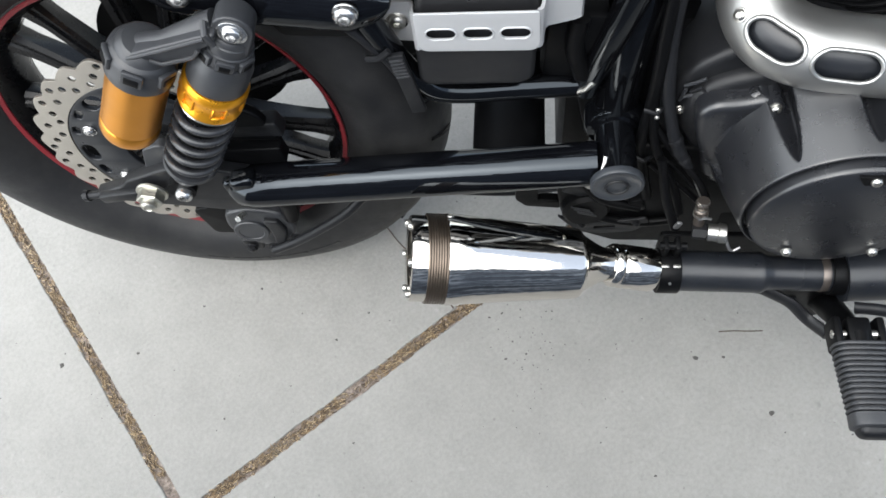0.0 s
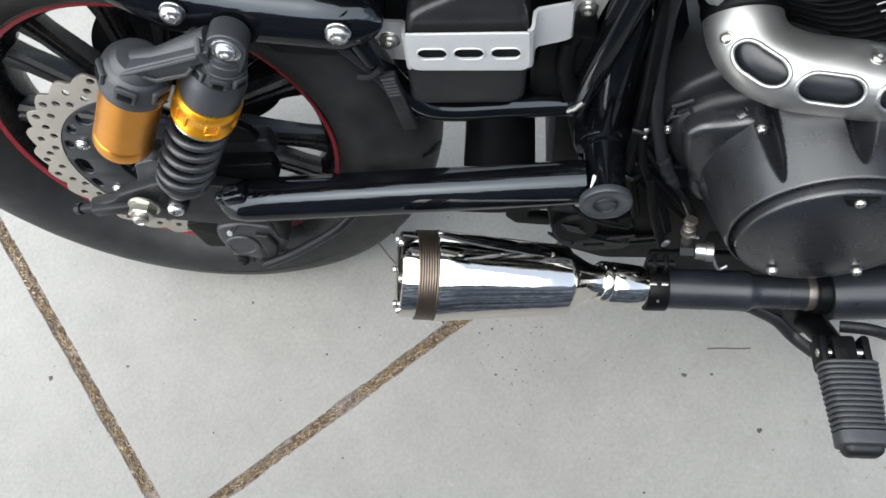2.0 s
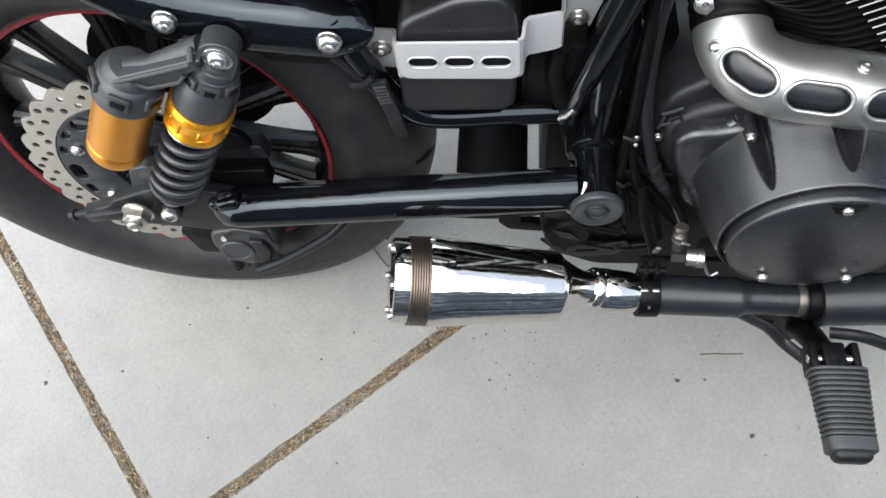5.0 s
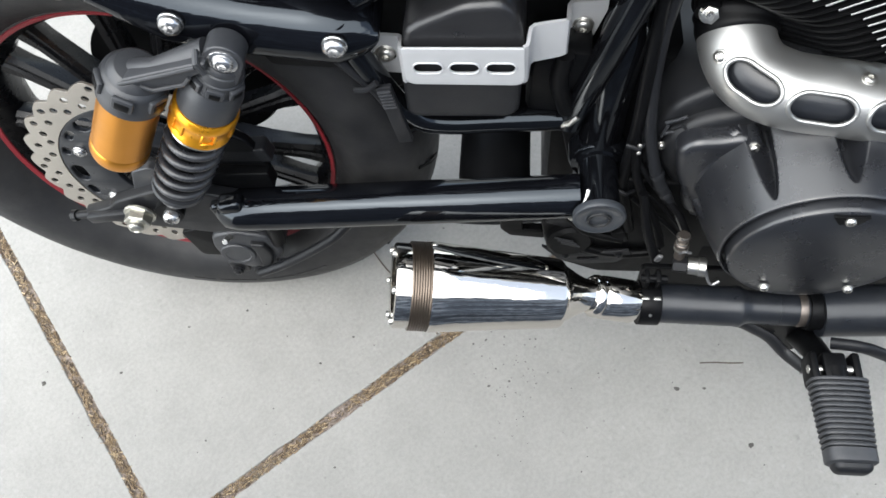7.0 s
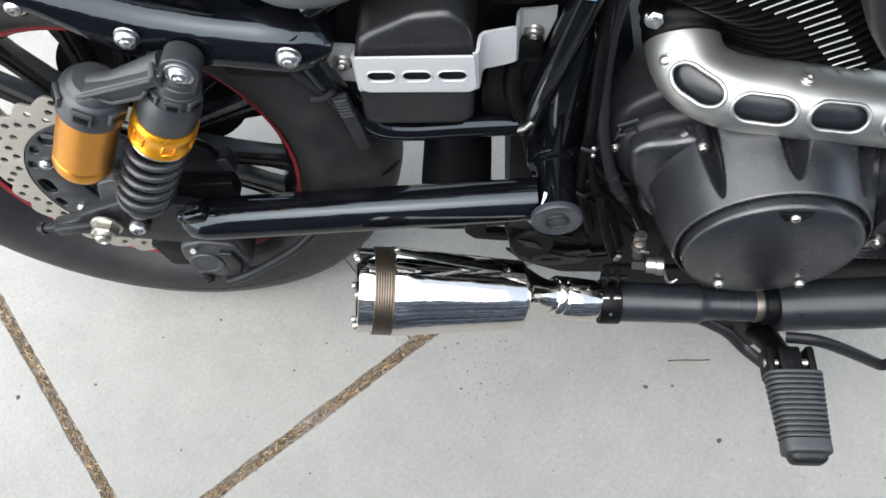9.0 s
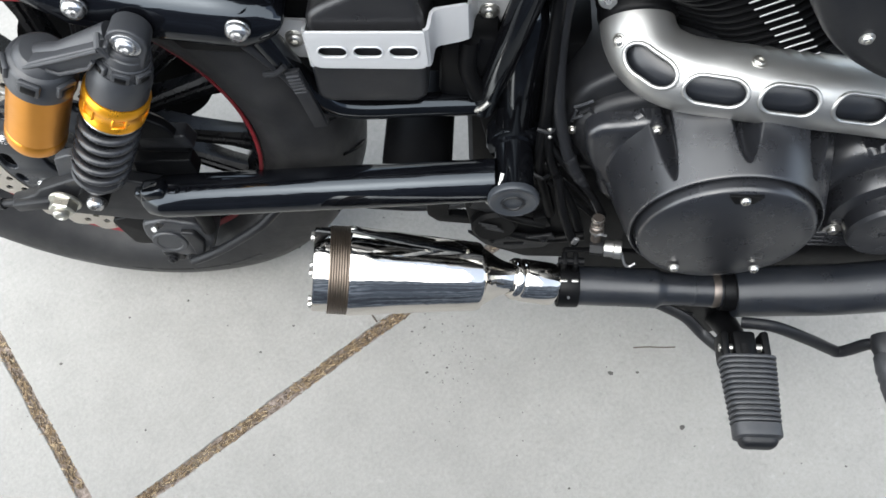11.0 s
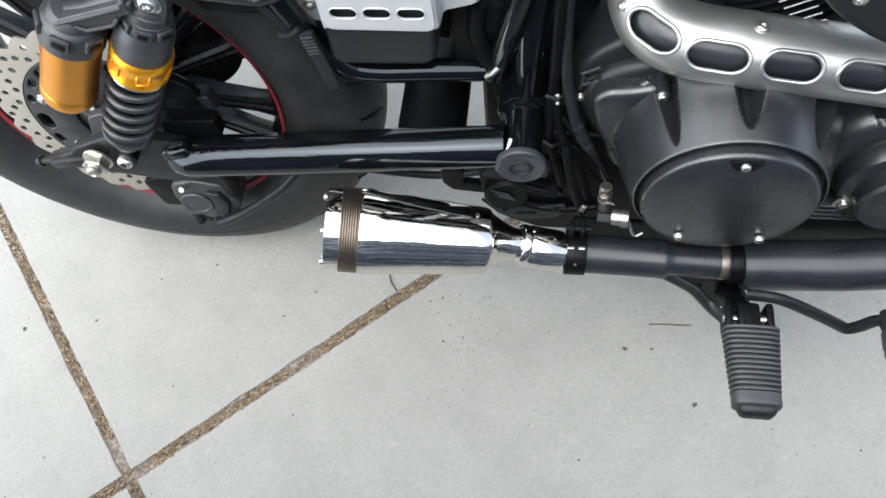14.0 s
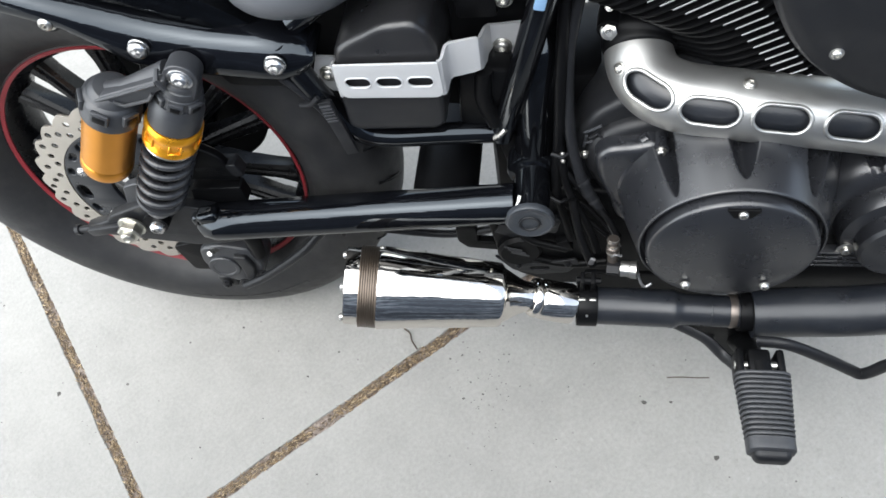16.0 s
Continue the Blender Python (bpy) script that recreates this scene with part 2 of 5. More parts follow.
def box(center, size, bevel=0.003, turn=None, bm=None, segments=2):
    bm2 = bmesh.new()
    bmesh.ops.create_cube(bm2, size=1.0)
    bmesh.ops.scale(bm2, vec=size, verts=bm2.verts)
    if bevel:
        bmesh.ops.bevel(bm2, geom=bm2.edges[:], offset=min(bevel, min(size) * 0.45), segments=segments, profile=0.5, affect="EDGES")
    m = Matrix.Translation(center) @ (turn or Matrix())
    bmesh.ops.transform(bm2, matrix=m, verts=bm2.verts)
    return merge(bm, bm2)


def merge(bm, other):
    if bm is None:
        return other
    me = bpy.data.meshes.new("tmp")
    other.to_mesh(me)
    other.free()
    bm.from_mesh(me)
    bpy.data.meshes.remove(me)
    return bm


def circle2(cx, cz, r, n=24, a0=0.0):
    return [(cx + r * math.cos(a0 + 2 * math.pi * k / n), cz + r * math.sin(a0 + 2 * math.pi * k / n)) for k in range(n)]


def capsule2(cx, cz, length, width, angle=0.0, n=10):
    r, h = width / 2, (length - width) / 2
    pts = [(h + r * math.cos(t), r * math.sin(t)) for t in (math.pi * (k / n - 0.5) for k in range(n + 1))]
    pts += [(-h + r * math.cos(t), r * math.sin(t)) for t in (math.pi * (k / n + 0.5) for k in range(n + 1))]
    c, s = math.cos(angle), math.sin(angle)
    return [(cx + x * c - z * s, cz + x * s + z * c) for x, z in pts]


def rounded2(points, radius, n=5):
    """A polygon in the x-z plane with rounded corners."""
    out = []
    m = len(points)
    for i in range(m):
        p0, p1, p2 = (Vector(points[(i + k - 1) % m]) for k in range(3))
        r = radius[i] if isinstance(radius, (list, tuple)) else radius
        a, b = (p0 - p1), (p2 - p1)
        r = min(r, a.length * 0.45, b.length * 0.45)
        a, b = p1 + a.normalized() * r, p1 + b.normalized() * r
        for k in range(n + 1):
            t = k / n
            out.append(tuple((1 - t) ** 2 * a + 2 * t * (1 - t) * p1 + t * t * b))
    return out


def plate(outlines, y_out, y_in, bevel=0.002, res=3):
    """A plate in the x-z plane from y_out to y_in: the first outline is its edge, the others are holes through it."""
    cu = bpy.data.curves.new("outline", "CURVE")
    cu.dimensions, cu.fill_mode = "2D", "BOTH"
    cu.bevel_depth, cu.bevel_resolution, cu.offset = bevel, res, -bevel
    cu.extrude = abs(y_in - y_out) / 2 - bevel
    for pts in outlines:
        sp = cu.splines.new("POLY")
        sp.points.add(len(pts) - 1)
        for q, (x, z) in zip(sp.points, pts):
            q.co = (x, z, 0, 1)
        sp.use_cyclic_u = True
    ob = bpy.data.objects.new("outline", cu)
    me = bpy.data.meshes.new_from_object(ob)
    bm = bmesh.new()
    bm.from_mesh(me)
    bmesh.ops.remove_doubles(bm, verts=bm.verts, dist=1e-5)
    bpy.data.objects.remove(ob)
    bpy.data.curves.remove(cu)
    bpy.data.meshes.remove(me)
    bmesh.ops.transform(bm, matrix=Matrix.Translation((0, (y_out + y_in) / 2, 0)) @ Matrix.Rotation(math.pi / 2, 4, "X"), verts=bm.verts)
    return bm


def bolt(name, center, axis, r, parent, material=None, washer=1.35, height=0.6, label="bright zinc socket-head bolt", hexagon=False):
    """A bolt head with its washer; a socket in the head, or a hexagon head."""
    c, d = Vector(center), Vector(axis).normalized()
    h = r * height
    bm = lathe(c, d, [(0, 0.0), (0, r * washer), (r * 0.16, r * washer), (r * 0.2, r * washer * 0.96), (r * 0.2, r)], 20, caps=False)
    if hexagon:
        lathe(c, d, [(r * 0.15, r), (r * 0.15 + h, r), (r * 0.2 + h, r * 0.9), (r * 0.2 + h, 0.0)], 6, bm, caps=False)
        lathe(c, d, [(r * 0.2 + h, r * 0.52), (r * 0.2 + h * 1.4, r * 0.5), (r * 0.2 + h * 1.5, r * 0.42), (r * 0.2 + h * 1.5, 0)], 14, bm, caps=False)
    else:
        lathe(c, d, [(r * 0.2, r), (r * 0.2 + h * 0.55, r * 0.97), (r * 0.2 + h * 0.85, r * 0.82), (r * 0.2 + h, r * 0.56)], 20, bm, caps=False)
        lathe(c, d, [(r * 0.2 + h, r * 0.56), (r * 0.2 + h, r * 0.46), (r * 0.2 + h * 0.3, r * 0.42), (r * 0.2 + h * 0.25, 0.0)], 6, bm, caps=False)
    return part(name, bm, material or ZINC, parent, label)


# ---- the ground: concrete slabs with filled joints ----
ground = new("ground")
bm = bmesh.new()
bmesh.ops.create_grid(bm, x_segments=8, y_segments=8, size=400.0)
bmesh.ops.translate(bm, vec=(0, 0, -0.03), verts=bm.verts)
ground_me = bpy.data.meshes.new("ground")
bm.to_mesh(ground_me)
bm.free()
ground_me.materials.append(CONCRETE)
bpy.data.objects.remove(ground)
ground = tagged(new("ground", ground_me), "grey concrete ground reaching far around", "ground", kind="structure")

pavement = tagged(new("pavement"), "pale grey trowelled concrete slabs with gritty joints", "pavement", kind="structure")
JOINT_AT, JOINT_TURN, SLAB, GAP = Vector((-0.073, -0.512, 0)), radians(38.1), 2.4, 0.0165
pavement.matrix_world = Matrix.Translation(JOINT_AT) @ Matrix.Rotation(JOINT_TURN, 4, "Z")


def slab_mesh(i, near):
    """One cast slab with a slightly uneven, worn arris."""
    rnd = random.Random(i)
    lo, hi = GAP / 2, SLAB - GAP / 2
    step = 0.006 if near else 0.4
    n = int((hi - lo) / step)
    side = [lo + (hi - lo) * k / n for k in range(n)]
    ring = [(s, lo) for s in side] + [(hi, s) for s in side] + [(lo + hi - s, hi) for s in side] + [(lo, lo + hi - s) for s in side]
    me_bm = bmesh.new()
    jag = 0.0012 if near else 0.0
    shift = [0.0] * len(ring)
    for k in range(len(ring)):
        shift[k] = jag * (noise.noise((k * 0.11, i * 7.3, 0)) * 1.6 + noise.noise((k * 0.47, i * 3.1, 5)) * 1.1)
    cx = (lo + hi) / 2
    rows = []
    for inset, z in ((0.0, -0.03), (0.0, -0.004), (0.0006, -0.0012), (0.0020, 0.0)):
        row = []
        for (x, y), s in zip(ring, shift):
            e = inset + s
            fx = x + (e if abs(x - lo) < 1e-6 else -e if abs(x - hi) < 1e-6 else 0)
            fy = y + (e if abs(y - lo) < 1e-6 else -e if abs(y - hi) < 1e-6 else 0)
            row.append(me_bm.verts.new((fx, fy, z)))
        rows.append(row)
    m = len(ring)
    for r1, r2 in zip(rows, rows[1:]):
        for k in range(m):
            me_bm.faces.new((r1[k], r1[(k + 1) % m], r2[(k + 1) % m], r2[k]))
    me_bm.faces.new(rows[-1])
    me = bpy.data.meshes.new("slab")
    me_bm.to_mesh(me)
    me_bm.free()
    me.materials.append(CONCRETE)
    return me


far_slab = slab_mesh(99, False)
for i in range(-3, 3):
    for j in range(-3, 3):
        close = -1 <= i <= 0 and -1 <= j <= 0
        ob = new("slab", slab_mesh(i * 6 + j + 40, True) if close else far_slab)
        ob.parent = pavement
        ob.location = (i * SLAB, j * SLAB, 0)

# the grit that fills the joints, a little below the slabs
bm = bmesh.new()
for axis in (0, 1):
    for line in range(-2, 3):
        n, wide = (1400 if line == 0 else 60), 5
        rows = []
        for k in range(n + 1):
            u = -3 * SLAB + 6 * SLAB * k / n
            if line == 0:
                u = (abs(2 * k / n - 1) ** 1.9) * 3 * SLAB * (1 if k > n / 2 else -1)
            row = []
            for w in range(wide):
                v = line * SLAB + (w / (wide - 1) - 0.5) * (GAP + 0.004)
                z = -0.0030 + 0.0020 * noise.noise((u * 40, v * 90, axis * 9.0)) + 0.0014 * noise.noise((u * 130, v * 200, axis))
                row.append(bm.verts.new((u, v, z) if axis == 0 else (v, u, z - 0.0002)))
            rows.append(row)
        for r1, r2 in zip(rows, rows[1:]):
            for w in range(wide - 1):
                bm.faces.new((r1[w], r1[w + 1], r2[w + 1], r2[w]))
tagged(part("joint_filling", bm, GRIT, pavement, "brown grit in the slab joints"), kind="stuff")

# dry needles and chips that lie in the joints
bm = bmesh.new()
rnd = random.Random(5)
for k in range(7000):
    axis = rnd.random() < 0.5
    u = rnd.uniform(-0.35, 1.0)
    v = rnd.gauss(0, GAP * 0.30)
    v = max(-GAP * 0.55, min(GAP * 0.55, v))
    if noise.noise((u * 14, 3.7 if axis else 9.1, 0.5)) < rnd.uniform(-0.45, 0.15):
        continue
    a = rnd.gauss(0, 0.6)
    ln, wd = rnd.uniform(0.002, 0.0095), rnd.uniform(0.0004, 0.0011)
    c = Vector((u, v, rnd.uniform(-0.0018, 0.0000)))
    d = Vector((math.cos(a), math.sin(a), rnd.uniform(-0.1, 0.1))) * ln / 2
    if not axis:
        c, d = Vector((c.y, c.x, c.z)), Vector((d.y, d.x, d.z))
    b1 = Vector((-d.y, d.x, 0)).normalized() * wd
    top = Vector((0, 0, wd * 1.2))
    vs = [bm.verts.new(q) for q in (c - d - b1, c - d + b1, c + d + b1, c + d - b1, c - d + top, c + d + top)]
    for f in ((0, 3, 5, 4), (1, 4, 5, 2), (0, 4, 1), (3, 2, 5)):
        bm.faces.new([vs[q] for q in f])
tagged(part("needle_litter", bm, NEEDLE, pavement, "dry tan needles and chips in the joints"), kind="stuff")

# specks of dirt on the slabs
bm = bmesh.new()
rnd = random.Random(11)
spots = [(-0.298, -0.297, 0.0048), (-0.177, -0.276, 0.0032), (0.661, -0.264, 0.0040), (0.761, -0.339, 0.0042), (0.419, -0.264, 0.002),
         (0.70, -0.262, 0.0025), (0.134, -0.249, 0.0022), (0.011, -0.172, 0.0022), (-0.079, -0.201, 0.002), (0.181, -0.207, 0.002)]
spots += [(rnd.uniform(-0.6, 1.2), rnd.uniform(-0.75, 0.2), abs(rnd.gauss(0, 0.0007)) + 0.0004) for _ in range(260)]
spots += [(0.42 + rnd.gauss(0, 0.03), -0.25 + rnd.gauss(0, 0.05), abs(rnd.gauss(0, 0.0006)) + 0.0005) for _ in range(60)]
for x, y, r in spots:
    ring = [bm.verts.new((x + math.cos(t) * r * rnd.uniform(0.6, 1.3), y + math.sin(t) * r * rnd.uniform(0.5, 1.1), 0.0002)) for t in (k * math.pi / 3.5 for k in range(7))]
    tip = bm.verts.new((x, y, r * 0.5))
    for k in range(7):
        bm.faces.new((ring[k], ring[(k + 1) % 7], tip))
tagged(part("dirt_specks", bm, PEBBLE, None, "small dark specks of dirt on the concrete"), kind="stuff")


def twig(points, r, label, material):
    ob = part("twig", tube(spline(points, 6), r, 6), material, None, label)
    tagged(ob, label, "twig")
    return ob


twig([(0.695, -0.226, 0.0012), (0.715, -0.2245, 0.0016), (0.737, -0.2245, 0.0016), (0.756, -0.2235, 0.0012)], 0.0009, "thin dry brown stalk lying on the concrete", TWIG)
twig([(0.286, -0.165, 0.0014), (0.296, -0.172, 0.0018), (0.300, -0.184, 0.0018), (0.310, -0.198, 0.0014)], 0.0013, "short dark curled twig lying on the concrete", TWIG)
twig([(0.190, -0.056, 0.001), (0.205, -0.075, 0.0016), (0.222, -0.096, 0.0016), (0.240, -0.113, 0.001)], 0.0011, "thin dark twig beside the rear tyre", TWIG)

# an unseen dark low wall, added on the near side to reflect in chrome and gloss
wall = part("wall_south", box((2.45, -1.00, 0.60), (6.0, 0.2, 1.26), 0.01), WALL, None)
tagged(wall, "unseen dark blue-grey low wall added for reflections", "wall", kind="structure")

# ---- the motorcycle, leaning on its side stand ----
# Its own axes: origin at the rear wheel's centre, x ahead, -y to its right side, z up along the wheel.
bike = tagged(new("motorcycle"), "black cruiser motorcycle with gold shocks, leaning, parked on concrete", "motorcycle")
bike.matrix_world = pose(0.005, 0.0, 0.316, -13.0, 0, 0)
OUT = (0, -1, 0)

# rear wheel
half = [(-0.0425, 0.209), (-0.053, 0.2165), (-0.066, 0.230), (-0.0765, 0.249), (-0.0795, 0.265), (-0.0780, 0.281), (-0.0705, 0.297),
        (-0.055, 0.3095), (-0.033, 0.3165), (-0.016, 0.3213), (0.0, 0.323)]
profile = half + [(-s, r) for s, r in half[-2::-1]] + [(0.036, 0.203), (-0.036, 0.203)]
tyre = part("rear_tyre", lathe((0, 0, 0), (0, 1, 0), profile, 160, closed=True), RUBBER, bike, "wide black rubber rear tyre")
for k in range(34):   # shallow moulded marks on the sidewall
    a = 0.45 + 0.048 * k if k < 17 else 3.0 + 0.048 * (k - 17)
    if k % 5 != 4:
        part("sidewall_mark", box((0, 0, 0), (0.018, 0.0012, 0.0075), 0.0004, Matrix.Rotation(-a, 4, "Y") @ Matrix.Translation((0, -0.0788, 0.262)), None, 1), RUBBER, tyre)
for k in range(30):   # tread grooves, as dark bars that paint the grooves' shade
    a = 2 * math.pi * k / 30
    pts = [Matrix.Rotation(-(a + 0.10 * f), 3, "Y") @ Vector((0, -0.018 - 0.044 * f, 0.3206 - 0.0160 * f ** 2.2)) for f in (0, 0.33, 0.66, 1.0)]
    part("tread_groove", tube(pts, 0.0020, 6), SHADE_BLACK, tyre)

for k in range(30):   # thin moulding hairs that stand out along the shoulder
    a = radians(196 + 3.4 * k + 1.3 * math.sin(7.1 * k))
    foot = Vector((0.3135 * math.cos(a), -0.046, 0.3135 * math.sin(a)))
    tip = foot + Vector((0.0042 * math.cos(a), -0.0016, 0.0042 * math.sin(a))) * (0.7 + 0.5 * abs(math.sin(3.3 * k)))
    part("moulding_hair", tube([foot, tip], [0.0006, 0.0004], 5), RUBBER, tyre)
rim_profile = [(-0.0425, 0.2125), (-0.0435, 0.207), (-0.0405, 0.2015), (-0.037, 0.199), (-0.026, 0.190), (-0.010, 0.185), (0.010, 0.185), (0.026, 0.190),
               (0.037, 0.199), (0.0435, 0.207), (0.0425, 0.2125), (0.034, 0.206), (0.0, 0.196), (-0.034, 0.206)]
rim = part("rear_rim", lathe((0, 0, 0), (0, 1, 0), rim_profile, 128, closed=True), WHEEL_BLACK, bike, "black cast alloy rear rim")
part("rim_stripe", lathe((0, 0, 0), (0, 1, 0), [(-0.0408, 0.2012), (-0.0425, 0.2016), (-0.0448, 0.2066), (-0.0432, 0.2074)], 128, closed=True), RED, rim, "thin dark red pinstripe on the rim")
part("wheel_hub", lathe((0, 0, 0), (0, 1, 0), [(-0.062, 0.0), (-0.062, 0.030), (-0.055, 0.042), (-0.03, 0.046), (0.03, 0.046), (0.07, 0.05), (0.07, 0.0)], 40), WHEEL_BLACK, rim)
for k in range(14):   # seven pairs of cast spokes with a raised rib, wider at the rim
    a = radians((-9.0 if k % 2 else 22.0) + 360 / 7 * (k // 2))
    bm = bmesh.new()
    rows = []
    for r, w, y0, y1 in ((0.040, 0.0095, -0.034, 0.014), (0.075, 0.0098, -0.030, 0.008), (0.12, 0.0106, -0.027, 0.004), (0.165, 0.0120, -0.025, 0.003), (0.188, 0.0158, -0.026, 0.004), (0.196, 0.0220, -0.028, 0.006)):
        c = 0.30 * w
        prof = [(-w, y0 + c + 0.004), (-w + c, y0 + 0.003), (-w * 0.35, y0 + 0.003), (-w * 0.22, y0), (w * 0.22, y0), (w * 0.35, y0 + 0.003), (w - c, y0 + 0.003), (w, y0 + c + 0.004), (w * 0.8, y1 - c), (w * 0.8 - c, y1), (-w * 0.8 + c, y1), (-w * 0.8, y1 - c)]
        rows.append([bm.verts.new((r * math.cos(a) - u * math.sin(a), y, r * math.sin(a) + u * math.cos(a))) for u, y in prof])
    for r1, r2 in zip(rows, rows[1:]):
        for j in range(len(r1)):
            bm.faces.new((r1[j], r1[(j + 1) % len(r1)], r2[(j + 1) % len(r1)], r2[j]))
    part("spoke", bm, WHEEL_BLACK, rim)

# the wheel leans a little towards the arm below; the tyre's outer half keeps its place
for ob in (rim, *rim.children_recursive, tyre, *tyre.children_recursive):
    for v in ob.data.vertices:
        x, y, z = v.co
        w = max(0.0, min(1.0, (0.300 - math.hypot(x, z)) / 0.088))
        w = w * w * (3 - 2 * w)
        v.co = x * (1 - 0.017 * w), y + w * (0.088 * z - 0.03 * x - 0.002), z * (1 - 0.042 * w) + 0.0045 * w

# brake disc with a wavy edge and drilled holes, leaning a little with the wheel
DX, DZ, LEAN = -0.0062, 0.0028, 0.09


def on_disc(r, degrees):
    return DX + r * math.cos(radians(degrees)), DZ + r * math.sin(radians(degrees))


def leaning(bm):
    for v in bm.verts:
        v.co.y += LEAN * v.co.z
    return bm


wave = []
for k in range(500):   # 25 lobes, each with a slow fall and a quick rise
    f = (k / 20) % 1.0
    rise = 1.0 - (f / 0.62) ** 1.6 if f < 0.62 else math.sin((f - 0.62) / 0.38 * math.pi / 2) ** 1.5
    wave.append(on_disc(0.1340 + 0.0076 * rise, 143.1 + k * 0.72))
holes = [circle2(DX, DZ, 0.1050, 120)]
for k in range(64):
    r = (0.1206, 0.1122, 0.1265, 0.1130, 0.1228, 0.1312, 0.1190, 0.1320)[k % 8]
    holes.append(circle2(*on_disc(r, 103.8 + 5.625 * k), 0.0042, 14))
disc = part("brake_disc", leaning(plate([wave, *holes], -0.0780, -0.0750, 0.0002, 1)), DISC, bike, "pale steel wave brake disc with drilled holes", sharp=15)
carrier_holes = [circle2(DX, DZ, 0.046, 48)]
for k in range(6):
    a = 155.0 + 60 * k
    for da, r, length, width in ((28.0, 0.0915, 0.027, 0.0165), (46.5, 0.0955, 0.016, 0.0090), (4.5, 0.0965, 0.013, 0.0090)):
        carrier_holes.append(capsule2(*on_disc(r, a + da), length, width, radians(a + da) + math.pi / 2))
carrier = part("disc_carrier", leaning(plate([circle2(DX, DZ, 0.1046, 120), *carrier_holes], -0.0773, -0.0705, 0.0012, 2)), PIPE_BLACK, disc, "black disc carrier with oval windows")
for k in range(6):
    x, z = on_disc(0.0815, 155.0 + 60 * k)
    bolt("disc_bolt", (x, -0.0773 + LEAN * z, z), OUT, 0.0066, disc, BRIGHT, washer=1.2)

# swing arm
arm_path = [(0.085, -0.122, -0.003), (0.095, -0.125, -0.001), (0.110, -0.125, 0.001), (0.30, -0.125, 0.0225), (0.482, -0.125, 0.0435)]
arm_path = arm_path[:3] + [tuple(Vector(arm_path[2]).lerp(Vector(arm_path[4]), k / 10)) for k in range(1, 11)]
swing = part("swing_arm", tube(arm_path, [0.014, 0.0215, 0.0245] + [0.0247 - 0.0002 * k for k in range(10)], 64), ARM_GLOSS, bike, "gloss black tubular swing arm")
part("swing_arm_tube", tube([(x, -y, z) for x, y, z in arm_path], 0.023, 28), GLOSS, swing)
part("cross_member", lathe((0.391, -0.105, 0.0), (0, 1, 0), [(0, 0.0), (0, 0.036), (0.03, 0.04), (0.18, 0.04), (0.21, 0.036), (0.21, 0)], 40), SHADE_BLACK, swing)
part("anchor_tab", plate([rounded2([(-0.020, 0.0), (-0.003, 0.052), (0.018, 0.060), (0.036, 0.050), (0.030, 0.0)], 0.005)], -0.112, -0.100, 0.002), CAP_GREY, swing)
part("axle_plate", plate([rounded2([(-0.090, -0.021), (-0.050, -0.004), (-0.040, 0.007), (0.014, 0.031), (0.05, 0.036), (0.115, 0.018), (0.128, -0.044), (0.06, -0.056), (-0.035, -0.040), (-0.088, -0.031)], [0.004, 0.004, 0.004, 0.010, 0.01, 0.01, 0.01, 0.01, 0.01, 0.004])],
                         -0.124, -0.108, 0.003), PLASTIC, swing, "dark axle plate at the arm's end")
part("arm_gusset", plate([rounded2([(0.075, 0.018), (0.14, 0.026), (0.15, -0.020), (0.085, -0.032)], 0.01)], -0.134, -0.118, 0.004), GLOSS, swing)
part("adjuster_block", box((-0.052, -0.126, -0.016), (0.060, 0.012, 0.014), 0.003, Matrix.Rotation(radians(-12), 4, "Y")), PLASTIC, swing)
part("adjuster_bolt", tube([(-0.075, -0.121, -0.022), (-0.105, -0.121, -0.0275)], 0.0048, 12), HOSE, swing)
part("adjuster_tip", lathe((-0.101, -0.121, -0.027), (-1, 0, -0.18), [(0, 0.0), (0, 0.007), (0.006, 0.007), (0.008, 0.005), (0.008, 0)], 12), HOSE, swing)
nut = part("axle_nut", lathe((-0.0107, -0.133, -0.003), OUT, [(0, 0.0), (0, 0.0150), (0.011, 0.0150), (0.0125, 0.0135), (0.0125, 0.0)], 6), NUT_ZINC, swing, "large yellowish zinc hexagon axle nut", sharp=20)
part("nut_washer", lathe((-0.0107, -0.1305, -0.003), OUT, [(0, 0.0), (0, 0.0178), (0.0022, 0.0178), (0.003, 0.0170), (0.003, 0.0)], 32), NUT_ZINC, nut)
part("axle_stud", lathe((-0.0107, -0.1450, -0.003), OUT, [(0, 0.0), (0, 0.0085), (0.006, 0.0085), (0.008, 0.0068), (0.0085, 0.0045), (0.0075, 0.0040), (0.0075, 0.0)], 20), NUT_ZINC, nut)
part("arm_boss", box((0.104, -0.130, 0.0215), (0.030, 0.022, 0.020), 0.007, Matrix.Rotation(radians(-14), 4, "Y"), segments=4), GLOSS, swing)
part("torque_block", plate([rounded2([(0.094, 0.056), (0.096, 0.078), (0.150, 0.080), (0.156, 0.058)], 0.004)], -0.100, -0.080, 0.0025), PLASTIC, swing)
